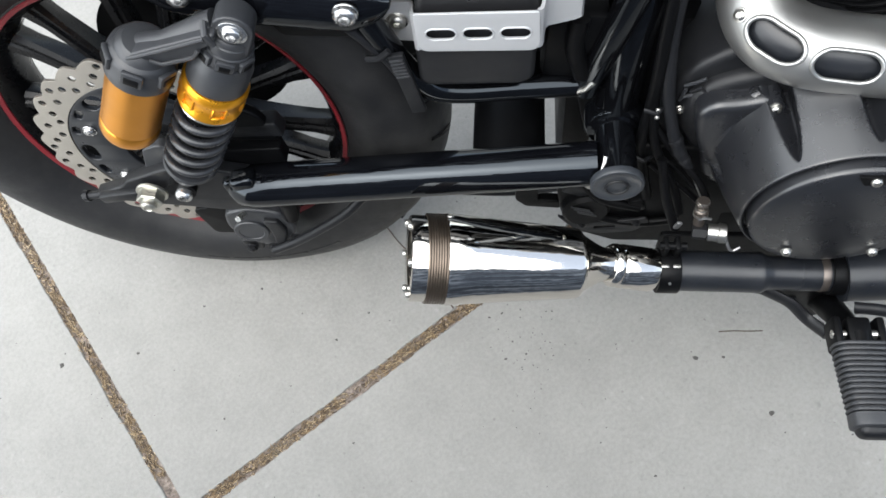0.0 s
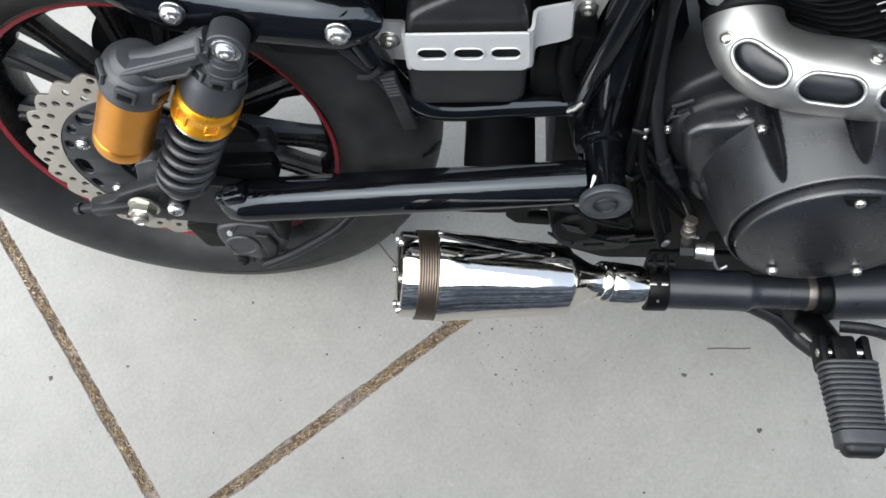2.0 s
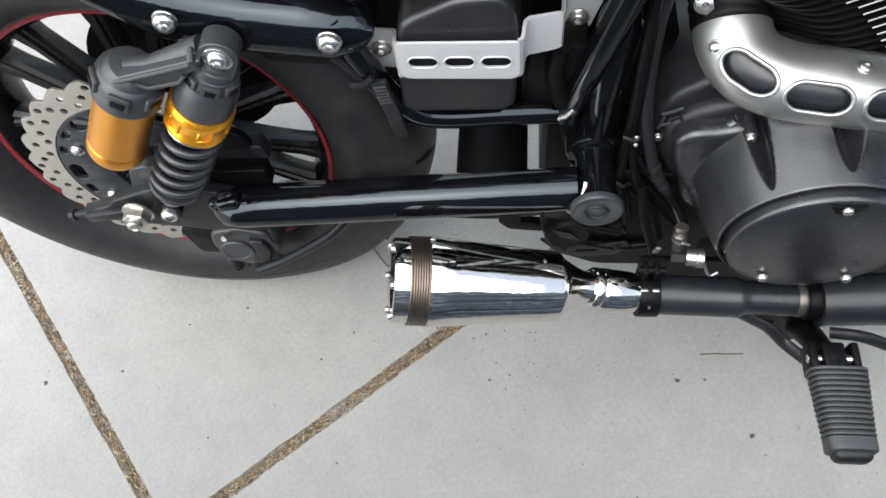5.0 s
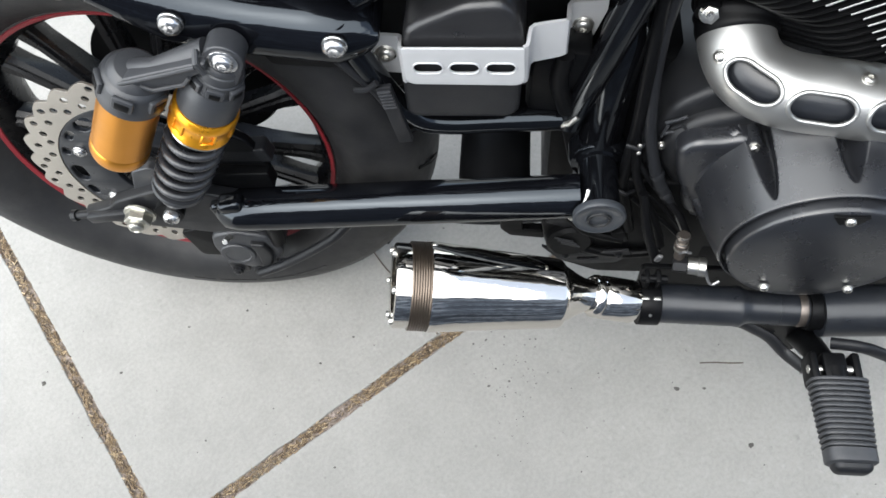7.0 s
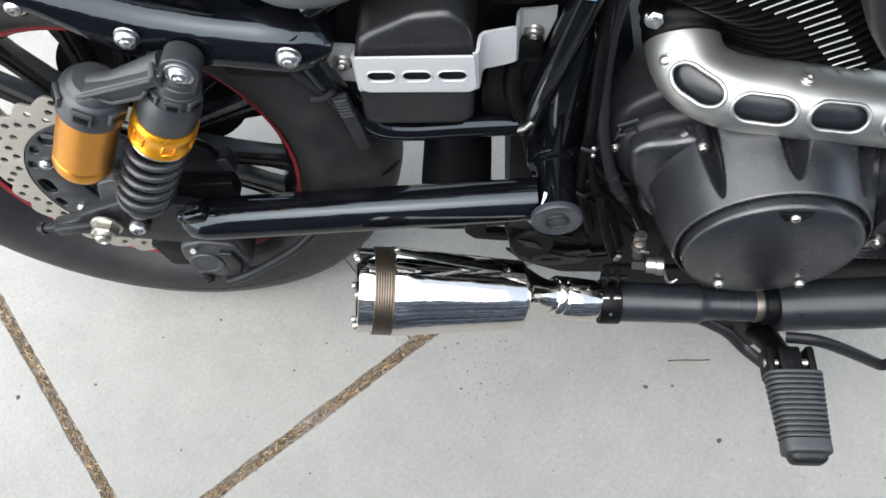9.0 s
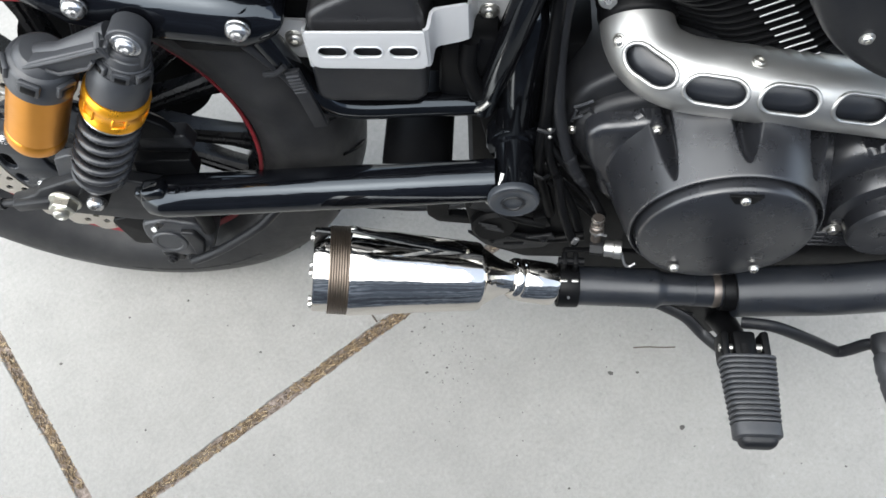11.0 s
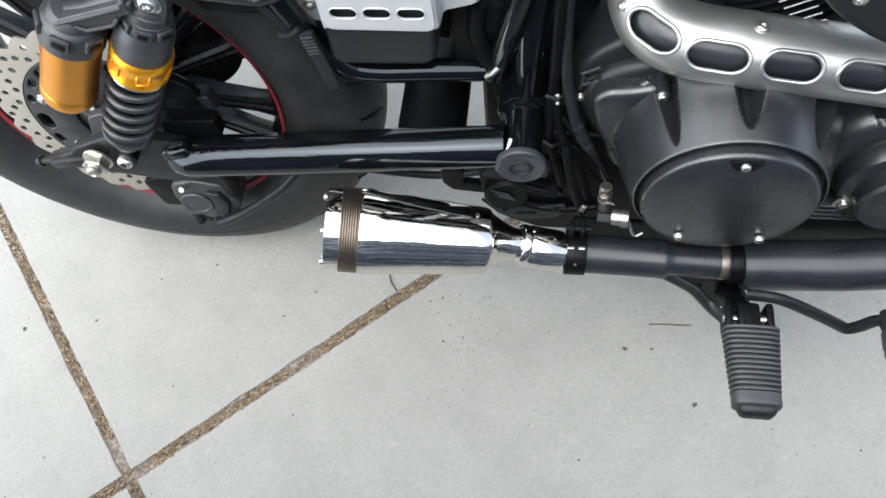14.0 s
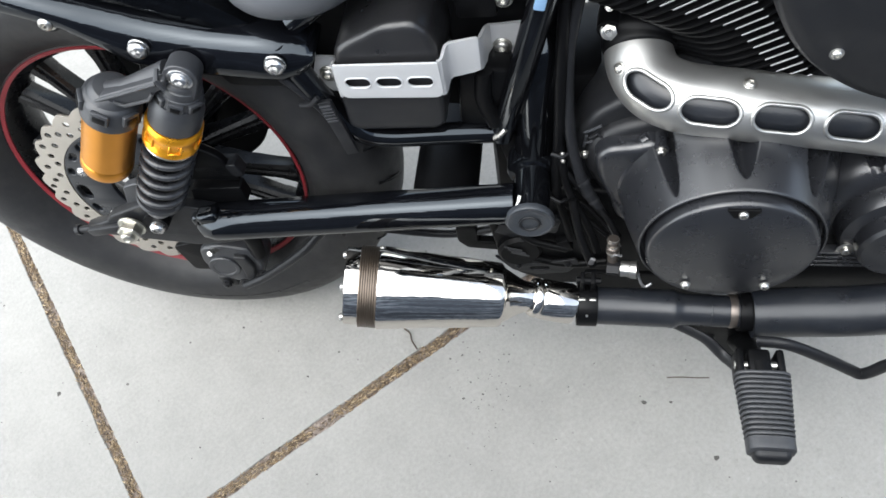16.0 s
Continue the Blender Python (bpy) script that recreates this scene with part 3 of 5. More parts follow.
# the pivot of the swing arm
part("pivot_housing", lathe((0.500, 0.0, 0.048), OUT, [(0.0, 0.0), (0.0, 0.030), (0.082, 0.030), (0.086, 0.028), (0.087, 0.0205), (0.146, 0.0205), (0.146, 0.0)], 48), GLOSS, bike, "gloss black swing arm pivot housing")
pivot = part("pivot_cap", lathe((0.499, -0.137, 0.049), (0.02, -1, 0.02), [(0.0125, 0), (0.0125, 0.0262), (0.0185, 0.0268), (0.0202, 0.0258), (0.0205, 0.0235), (0.0196, 0.0222), (0.0200, 0.013), (0.0192, 0.012), (0.0192, 0.0)], 48),
             surface("blue_grey_moulded_cap", (0.025, 0.0285, 0.034), 0.36, spread=0.08), bike, "round blue-grey plastic pivot cap")
part("cap_ring", lathe((0.499, -0.1578, 0.049), (0.02, -1, 0.02), [(0, 0.0095), (0.0012, 0.0100), (0.0012, 0.0118), (0, 0.0122)], 32, closed=True), PLASTIC, pivot)
part("post_ring", lathe((0.500, -0.0862, 0.048), OUT, [(-0.0018, 0.0200), (0.0, 0.0232), (0.0022, 0.0236), (0.0038, 0.0205)], 40, closed=True), GLOSS, bike)
# a zinc line laid on as the highlight at the arm's slanted end
part("arm_end_weld", tube([(0.479 + 0.009 * math.sin(t), -0.125 + 0.0240 * math.cos(t), 0.043 + 0.0240 * math.sin(t)) for t in [k * math.pi / 10 for k in range(6, 15)]], 0.0022, 8), ZINC, swing, "highlight on the arm's end, laid on as a bright line")

# shock absorber with its reservoir
TOP, DOWN = Vector((0.204, -0.165, 0.295)), Vector((-0.52, 0.018, -0.853)).normalized()
shock = part("shock_absorber", lathe(TOP, DOWN, [(0.016, 0.0), (0.016, 0.0168), (0.018, 0.0188), (0.0265, 0.0197), (0.0272, 0.0210), (0.0405, 0.0216), (0.0415, 0.0230), (0.050, 0.0250), (0.054, 0.0260), (0.078, 0.0260), (0.080, 0.0248), (0.080, 0.0)], 48), CAP_GREY, bike,
             "rear shock absorber with dark grey alloy head", sharp=28)
lug = []
for k in range(17):   # a flat eye with a round top, standing on the head
    t = math.pi * k / 16
    lug.append((TOP.x + 0.853 * 0.0160 * math.cos(t) + 0.52 * 0.0160 * math.sin(t), TOP.z - 0.52 * 0.0160 * math.cos(t) + 0.853 * 0.0160 * math.sin(t)))
for side in (-1, 1):
    lug.append((TOP.x + 0.853 * 0.0168 * side - 0.52 * 0.024, TOP.z - 0.52 * 0.0168 * side - 0.853 * 0.024))
part("shock_eye", plate([lug], TOP.y - 0.0125, TOP.y + 0.010, 0.0018), CAP_GREY, shock)
part("eye_step", lathe(TOP, DOWN, [(0.010, 0.0), (0.010, 0.0165), (0.0125, 0.0182), (0.0160, 0.0182), (0.0160, 0.0)], 40), CAP_GREY, shock)
bolt("top_bolt", TOP + Vector((0, -0.0125, 0)), OUT, 0.0085, shock, BRIGHT, washer=1.4, height=0.55, label="bright socket-head bolt in the shock's eye")


def on_axis(at_s, angle, radius):
    """A place on a drum round the shock's axis, and the turn that lies on it."""
    rad = a1 * math.cos(angle) + a2 * math.sin(angle)
    return DOWN * at_s + rad * radius, Matrix((DOWN.cross(rad), rad, DOWN)).transposed().to_4x4()


a1 = DOWN.cross(Vector(OUT)).normalized()
a2 = DOWN.cross(a1).normalized()
FACE = math.atan2(Vector(OUT).dot(a2), Vector(OUT).dot(a1))
for da in (-0.95, -0.1, 0.75):
    q, m = on_axis(0.034, FACE + da, 0.0216)
    part("head_block", box(TOP + q, (0.015, 0.005, 0.011), 0.0015, m), CAP_GREY, shock)
    # a dark block on the face paints the shade of a hollow
    q, m = on_axis(0.035, FACE + da, 0.0239)
    part("head_recess", box(TOP + q, (0.009, 0.002, 0.006), 0.0006, m), SHADE_BLACK, shock)
part("head_ring", lathe(TOP, DOWN, [(0.0405, 0.021), (0.0408, 0.0236), (0.043, 0.0242), (0.0437, 0.023)], 48, closed=True), CAP_GREY, shock)
collar = part("preload_collar", lathe(TOP, DOWN, [(0.079, 0.0), (0.080, 0.0265), (0.083, 0.0284), (0.091, 0.0284), (0.0935, 0.0270), (0.107, 0.0270), (0.109, 0.0282), (0.114, 0.0282), (0.116, 0.026), (0.116, 0)], 60), GOLD_SHINY, shock, "bright gold anodised preload collar")
for k in range(6):     # cast U-shaped lugs round the collar
    t = 2 * math.pi * k / 6 + FACE - 0.35
    for dt, ds, wd, ht in ((-0.20, 0.0985, 0.0024, 0.0150), (0.20, 0.0985, 0.0024, 0.0150), (0.0, 0.1050, 0.0120, 0.0024)):
        rad = a1 * math.cos(t + dt) + a2 * math.sin(t + dt)
        m = Matrix((DOWN.cross(rad), rad, DOWN)).transposed().to_4x4()
        part("collar_lug", box(TOP + DOWN * ds + rad * 0.0274, (wd, 0.0026, ht), 0.0008, m, None, 1), GOLD_SHINY, collar)
part("spring_seat", lathe(TOP, DOWN, [(0.115, 0), (0.115, 0.0250), (0.1195, 0.0264), (0.1205, 0.0255), (0.121, 0.023), (0.121, 0)], 40), ZINC, shock)
turns, n = 5.6, 240
coil = []
for k in range(n):
    f = k / (n - 1)
    s = 0.1215 + 0.1125 * f
    t = 2 * math.pi * turns * f
    coil.append(TOP + DOWN * s + (a1 * math.cos(t) + a2 * math.sin(t)) * (0.0238 - 0.002 * max(0, f - 0.85) / 0.15))
part("coil_spring", tube(coil, 0.0041, 12), surface("black_spring_paint", (0.02, 0.021, 0.024), 0.25, spread=0.1), shock, "satin black coil spring")
part("damper_body", lathe(TOP, DOWN, [(0.10, 0.0), (0.10, 0.0150), (0.20, 0.0150), (0.202, 0.012), (0.25, 0.010), (0.25, 0)], 28), SHADE_BLACK, shock)
part("lower_seat", lathe(TOP, DOWN, [(0.232, 0), (0.232, 0.0255), (0.237, 0.0262), (0.246, 0.020), (0.262, 0.015), (0.262, 0)], 36), CAP_GREY, shock)
BOT = TOP + DOWN * 0.300
part("lower_eye", lathe(BOT + Vector((0, 0.024, 0)), OUT, [(0, 0), (0, 0.015), (0.026, 0.015), (0.026, 0)], 28), SHADE_BLACK, shock)
bolt("lower_bolt", BOT + Vector((0.002, 0.0, -0.003)), OUT, 0.0092, shock, BRIGHT, washer=1.1, height=0.95, label="bright domed lower shock bolt")
# the turned forms above, set onto the strut's true line: a little stouter and shorter
NEW_TOP, NEW_BOT = Vector((0.174, -0.1285, 0.257)), Vector((0.0335, -0.139, 0.0150))


def basis(way):
    side = way.cross(Vector(OUT)).normalized()
    return Matrix((side, way.cross(side), way)).transposed().to_4x4()


WAY = (NEW_BOT - NEW_TOP).normalized()
seat_shock = (Matrix.Translation(NEW_TOP) @ basis(WAY) @ Matrix.Diagonal((1.05, 1.05, (NEW_BOT - NEW_TOP).length / 0.300, 1))
              @ basis(DOWN).inverted() @ Matrix.Translation(-TOP))
for ob in (shock, *shock.children_recursive):
    ob.data.transform(seat_shock)
# reservoir beside it
RES = Vector((0.0990, -0.131, 0.2533))
DOWN = Vector((-0.505, -0.010, -0.863)).normalized()
a1 = DOWN.cross(Vector(OUT)).normalized()
a2 = DOWN.cross(a1).normalized()
FACE = math.atan2(Vector(OUT).dot(a2), Vector(OUT).dot(a1))
res = part("reservoir", lathe(RES, DOWN, [(0.050, 0.0), (0.050, 0.0278), (0.1325, 0.0278), (0.1335, 0.0270), (0.1345, 0.0276), (0.1365, 0.0282), (0.1470, 0.0282), (0.1505, 0.0270), (0.1520, 0.0240), (0.1525, 0.0)], 64), GOLD, shock, "gold anodised shock reservoir")
part("reservoir_head", lathe(RES, DOWN, [(0.014, 0.0), (0.014, 0.0110), (0.0155, 0.0185), (0.0190, 0.0222), (0.0245, 0.0242), (0.0260, 0.0262), (0.0285, 0.0284), (0.0320, 0.0294), (0.0430, 0.0297), (0.0445, 0.0304), (0.0540, 0.0304), (0.0560, 0.0290), (0.0560, 0)], 56), CAP_GREY, shock, "dark grey reservoir head", sharp=28)
for da in (-0.95, 0.08, 1.1):
    q, m = on_axis(0.0345, FACE + da, 0.0296)
    part("reservoir_lug", box(RES + q, (0.0185, 0.0050, 0.0150), 0.0018, m), CAP_GREY, shock)
    # dark block in place of a hollow, its shade given as colour
    q, m = on_axis(0.0355, FACE + da, 0.0320)
    part("lug_recess", box(RES + q, (0.0125, 0.0020, 0.0085), 0.0008, m), SHADE_BLACK, shock)
bridge = plate([rounded2([(0.066, 0.2300), (0.074, 0.2395), (0.088, 0.2450), (0.154, 0.2632), (0.163, 0.2640), (0.160, 0.2530), (0.1470, 0.2480), (0.1385, 0.2390), (0.1089, 0.2312), (0.0985, 0.2362), (0.084, 0.2300)], 0.0035)], -0.1500, -0.1290, 0.0022)
part("bridge", bridge, CAP_GREY, shock, "angular dark grey bridge to the reservoir", sharp=25)
for line in ([(0.080, -0.1508, 0.2400), (0.0886, -0.1515, 0.2425), (0.1200, -0.1520, 0.2515), (0.1540, -0.1514, 0.2610)],
             [(0.0985, -0.1512, 0.2378), (0.1085, -0.1515, 0.2330), (0.1375, -0.1515, 0.2405), (0.1450, -0.1512, 0.2485)]):
    part("bridge_ledge", tube(line, 0.0019, 8), CAP_GREY, shock)
part("bridge_root", tube([(0.084, -0.131, 0.2320), (0.112, -0.136, 0.2425), (0.160, -0.131, 0.2570)], [0.013, 0.0105, 0.013], 20), CAP_GREY, shock)
part("bridge_collar", tube([(0.1545, -0.1400, 0.2690), (0.1560, -0.1515, 0.2650), (0.1590, -0.1500, 0.2530)], 0.0028, 8), CAP_GREY, shock)

part("caliper_mount", plate([rounded2([(0.082, 0.044), (0.148, 0.048), (0.150, 0.020), (0.075, 0.012)], 0.004)], -0.108, -0.090, 0.002), SHADE_BLACK, bike, "black caliper mounting bracket")
# brake caliper under the arm
part("caliper_guard", plate([rounded2([(0.078, 0.052), (0.084, 0.094), (0.112, 0.112), (0.136, 0.094), (0.150, 0.050)], 0.008)], -0.100, -0.088, 0.003), SHADE_BLACK, bike, "black guard over the disc")
part("caliper_bracket", plate([rounded2([(-0.004, -0.092), (0.060, -0.070), (0.062, -0.150), (0.006, -0.150)], 0.008)], -0.104, -0.096, 0.002), SHADE_BLACK, bike, "black caliper bracket below the axle")
caliper = part("brake_caliper", plate([rounded2([(0.040, -0.085), (0.070, -0.074), (0.112, -0.084), (0.124, -0.120), (0.110, -0.158), (0.070, -0.168), (0.044, -0.150), (0.034, -0.115)], 0.010)], -0.113, -0.068, 0.005, 3), CAP_GREY, bike, "dark grey rear brake caliper")
part("caliper_piston", lathe((0.064, -0.105, -0.124), (0.05, -1, 0.05), [(0, 0), (0, 0.0225), (0.011, 0.0225), (0.0125, 0.0212), (0.0125, 0.0165), (0.0115, 0.0155), (0.0115, 0)], 40), CAP_GREY, caliper)
part("caliper_bridge", plate([rounded2([(0.088, -0.092), (0.106, -0.094), (0.112, -0.118), (0.104, -0.146), (0.090, -0.150), (0.092, -0.120)], 0.004)], -0.120, -0.105, 0.003), PLASTIC, caliper)
part("caliper_arm", tube([(0.115, -0.105, -0.02), (0.128, -0.110, -0.060), (0.122, -0.108, -0.100)], [0.013, 0.011, 0.009], 14), SHADE_BLACK, caliper)
part("caliper_ear", plate([rounded2([(0.036, -0.160), (0.064, -0.160), (0.062, -0.186), (0.038, -0.186)], 0.006)], -0.110, -0.095, 0.003), PLASTIC, caliper)
bolt("banjo_bolt", (0.084, -0.117, -0.162), OUT, 0.0075, caliper, material=PLASTIC, washer=1.3, hexagon=True, label="dark banjo bolt")
bolt("caliper_bolt", (0.049, -0.112, -0.173), OUT, 0.0068, caliper, material=PLASTIC, washer=1.25, hexagon=True, label="dark caliper bolt")
bolt("slider_bolt", (0.118, -0.114, -0.140), OUT, 0.0060, caliper, material=PLASTIC, washer=1.3, hexagon=True, label="dark slider bolt")
part("bleed_nipple", tube([(0.066, -0.112, -0.084), (0.0645, -0.126, -0.074)], 0.0038, 10), ZINC, caliper)
part("brake_hose", tube(spline([(0.084, -0.122, -0.162), (0.100, -0.122, -0.152), (0.122, -0.121, -0.138), (0.155, -0.121, -0.110), (0.197, -0.118, -0.073), (0.235, -0.105, -0.040), (0.30, -0.09, -0.02)], 8), 0.0060, 14), HOSE, bike, "black braided brake hose")
part("belt_guard", box((0.19, -0.100, -0.020), (0.16, 0.006, 0.022), 0.002), SHADE_BLACK, swing)
part("hose_clip", box((0.262, -0.112, -0.030), (0.006, 0.012, 0.022), 0.001, Matrix.Rotation(radians(20), 4, "Y")), SHADE_BLACK, swing)
# the far side's belt pulley and guard, seen under the arm
part("belt_pulley", lathe((0.46, 0.07, 0.03), (0, 1, 0), [(0, 0), (0, 0.05), (0.03, 0.05), (0.03, 0)], 40), SHADE_BLACK, bike)
part("rear_pulley", lathe((0, 0.075, 0), (0, 1, 0), [(0, 0.03), (0, 0.118), (0.028, 0.118), (0.028, 0.03)], 60, closed=True), SHADE_BLACK, bike)
part("lower_hose", tube(spline([(0.30, -0.10, -0.045), (0.345, -0.085, -0.075), (0.39, -0.08, -0.085), (0.44, -0.09, -0.06), (0.47, -0.10, -0.03)], 8), 0.0055, 10), HOSE, bike, "black hose under the swing arm")
part("hose_bracket", plate([rounded2([(0.398, -0.055), (0.425, -0.055), (0.425, -0.085), (0.452, -0.088), (0.452, -0.105), (0.410, -0.100), (0.398, -0.085)], 0.004)], -0.092, -0.080, 0.002), SHADE_BLACK, bike)

# fender strut, stay and fender
bm = bmesh.new()
prev = None
strut_line = [(-0.150, 0.405, 0.445, 0.448), (-0.08, 0.375, 0.412, 0.415), (-0.02, 0.350, 0.386, 0.389), (0.04, 0.326, 0.357, 0.360), (0.075, 0.310, 0.342, 0.344), (0.100, 0.286, 0.331, 0.333), (0.127, 0.262, 0.319, 0.320), (0.160, 0.251, 0.306, 0.307), (0.205, 0.245, 0.294, 0.295),
              (0.245, 0.238, 0.288, 0.288), (0.270, 0.236, 0.284, 0.284), (0.286, 0.238, 0.280, 0.279), (0.297, 0.244, 0.274, 0.272), (0.303, 0.254, 0.266, 0.265)]
for k, (x, zb, zf, zt) in enumerate(strut_line):
    dy = 0.0 if x < 0.27 else (x - 0.27) * 0.35
    h = zf - zb
    row = [bm.verts.new((x, y + dy, z)) for y, z in ((-0.098, zb + 0.002), (-0.118, zb), (-0.1255, zb + h * 0.06), (-0.1285, zb + h * 0.16), (-0.1290, zb + h * 0.36), (-0.1284, zb + h * 0.52), (-0.1266, zb + h * 0.65), (-0.1234, zb + h * 0.77),
                                                   (-0.1190, zb + h * 0.87), (-0.1135, zb + h * 0.95), (-0.1070, zf + (zt - zf) * 0.3), (-0.100, zt), (-0.084, zt - 0.003), (-0.084, zb + 0.006))]
    if prev:
        for j in range(len(row)):
            bm.faces.new((prev[j], prev[(j + 1) % len(row)], row[(j + 1) % len(row)], row[j]))
    else:
        bm.faces.new(row)
    prev = row
bm.faces.new(prev)
strut = part("fender_strut", bm, ARM_GLOSS, bike, "gloss black fender strut with bright bolts", sharp=55)
for x, z in ((0.142, 0.290), (0.270, 0.264)):
    bolt("strut_bolt", (x, -0.1285, z), OUT, 0.0100, strut, BRIGHT, washer=1.06, height=0.7)
bolt("rear_bolt", (0.060, -0.124, 0.322), OUT, 0.0075, strut, washer=1.3, height=0.8)
part("rear_lug", tube([(0.060, -0.095, 0.322), (0.060, -0.123, 0.322)], 0.013, 20), SHADE_BLACK, strut)
part("strut_stay", plate([rounded2([(0.190, 0.250), (0.203, 0.219), (0.257, 0.215), (0.285, 0.224), (0.290, 0.250)], 0.006)], -0.110, -0.100, 0.002), SHADE_BLACK, strut)
lean_in = Matrix(((1.047, 0, 0, -0.0197), (-0.051, 1, 0, 0.0237), (0.055, 0, 1, -0.0258), (0, 0, 0, 1)))
for ob in (strut, *strut.children_recursive):
    ob.data.transform(lean_in)
bm = bmesh.new()
rows = []
for k in range(25):
    a = radians(48 + 92 * k / 24)
    row = []
    for y, r in ((-0.092, 0.325), (-0.096, 0.345), (-0.088, 0.363), (-0.05, 0.374), (0, 0.378), (0.05, 0.374), (0.088, 0.363), (0.096, 0.345), (0.092, 0.325)):
        row.append(bm.verts.new((r * math.cos(a), y, r * math.sin(a))))
    rows.append(row)
for r1, r2 in zip(rows, rows[1:]):
    for j in range(8):
        bm.faces.new((r1[j], r1[j + 1], r2[j + 1], r2[j]))
bmesh.ops.solidify(bm, geom=bm.faces[:], thickness=0.003)
part("rear_fender", bm, GLOSS, bike, "gloss black rear fender")
# seat above the frame
SEAT_Z = 0.333
bm = bmesh.new()
bmesh.ops.create_uvsphere(bm, u_segments=48, v_segments=24, radius=1.0)
for v in bm.verts:
    v.co = Vector((0.290 + 0.088 * math.copysign(abs(v.co.x) ** 0.9, v.co.x), 0.135 * v.co.y, SEAT_Z + 0.062 * v.co.z))
part("seat", bm, VINYL, bike, "dark grey vinyl seat edge")
# unseen seat and tank blocks, added to keep skylight off the tyre and frame
part("seat_pan", box((0.20, 0.0, 0.425), (0.50, 0.23, 0.07), 0.03), VINYL, bike, "unseen dark grey seat block added for shade", sharp=60)
part("fuel_tank", box((0.72, 0.0, 0.485), (0.52, 0.27, 0.17), 0.07, segments=5), GLOSS, bike, "unseen gloss black tank block added for shade", sharp=60)
# frame
frame_tubes = [
    ("seat_rail", [(0.262, -0.10, 0.262), (0.278, -0.10, 0.215), (0.296, -0.098, 0.165), (0.315, -0.095, 0.132), (0.345, -0.090, 0.118), (0.40, -0.082, 0.112), (0.466, -0.072, 0.104)], 0.0125),
    ("main_tube", [(0.4645, -0.072, 0.098), (0.468, -0.072, 0.110), (0.487, -0.074, 0.175), (0.510, -0.076, 0.262), (0.545, -0.076, 0.40)], 0.0140),
    ("pivot_post", [(0.500, -0.066, -0.03), (0.500, -0.066, 0.05), (0.503, -0.060, 0.12), (0.5085, -0.052, 0.185), (0.513, -0.040, 0.203), (0.518, -0.010, 0.215)], 0.0225),
    ("upper_rail", [(0.28, -0.085, 0.275), (0.335, -0.085, 0.315), (0.40, -0.08, 0.36), (0.50, -0.07, 0.43)], 0.013),
]
for name, pts, r in frame_tubes:
    part(name, tube(spline(pts, 8), r, 24), FRAME_BLACK, bike, "gloss black frame tube")
part("frame_weld", tube([(0.459, -0.083, 0.106), (0.466, -0.086, 0.113), (0.473, -0.085, 0.122)], 0.0032, 8), ZINC, bike, "bright welded frame joint")
# inner parts in SHADE_BLACK carry the frame's deep shade in their colour
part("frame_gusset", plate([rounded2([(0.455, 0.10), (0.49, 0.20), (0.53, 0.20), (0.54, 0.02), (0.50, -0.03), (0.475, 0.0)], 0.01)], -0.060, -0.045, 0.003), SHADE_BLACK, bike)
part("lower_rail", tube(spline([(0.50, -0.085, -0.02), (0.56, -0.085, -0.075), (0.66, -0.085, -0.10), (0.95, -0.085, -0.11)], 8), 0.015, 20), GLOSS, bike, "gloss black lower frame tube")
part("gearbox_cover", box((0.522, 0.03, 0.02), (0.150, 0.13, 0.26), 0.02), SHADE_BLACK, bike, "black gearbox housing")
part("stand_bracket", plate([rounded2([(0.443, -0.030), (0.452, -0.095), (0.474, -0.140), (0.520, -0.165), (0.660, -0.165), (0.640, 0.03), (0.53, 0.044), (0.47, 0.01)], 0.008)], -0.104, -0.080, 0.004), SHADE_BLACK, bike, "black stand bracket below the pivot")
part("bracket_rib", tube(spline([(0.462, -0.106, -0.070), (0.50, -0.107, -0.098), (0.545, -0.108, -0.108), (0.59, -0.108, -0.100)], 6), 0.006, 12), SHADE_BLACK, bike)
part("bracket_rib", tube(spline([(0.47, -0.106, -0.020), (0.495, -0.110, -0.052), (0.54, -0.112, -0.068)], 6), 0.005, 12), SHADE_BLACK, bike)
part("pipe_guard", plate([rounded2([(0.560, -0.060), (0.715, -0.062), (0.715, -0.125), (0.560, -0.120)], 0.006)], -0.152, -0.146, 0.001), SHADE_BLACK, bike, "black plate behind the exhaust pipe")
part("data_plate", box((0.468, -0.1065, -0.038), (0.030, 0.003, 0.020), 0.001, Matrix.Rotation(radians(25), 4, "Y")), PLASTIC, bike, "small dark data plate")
# ribbed strap beside the strut
strap_turn = Matrix.Rotation(radians(-9), 4, "Y")
strap = part("rubber_strap", box((0.301, -0.112, 0.156), (0.0145, 0.006, 0.080), 0.0015, strap_turn), PLASTIC, bike, "grey ribbed rubber strap")
for k in range(6):
    part("strap_rib", box((0.2985 - 0.0007 * k, -0.1155, 0.170 + 0.0042 * k), (0.0125, 0.003, 0.0018), 0.0006, strap_turn), CAP_GREY, strap)
part("strap_wire", tube(spline([(0.258, -0.108, 0.225), (0.272, -0.108, 0.205), (0.285, -0.108, 0.185), (0.296, -0.108, 0.16)], 6), 0.0045, 10), HOSE, strap)
part("strap_clip", tube(spline([(0.268, -0.112, 0.190), (0.28, -0.114, 0.193), (0.29, -0.113, 0.201)], 5), 0.003, 8), HOSE, strap)

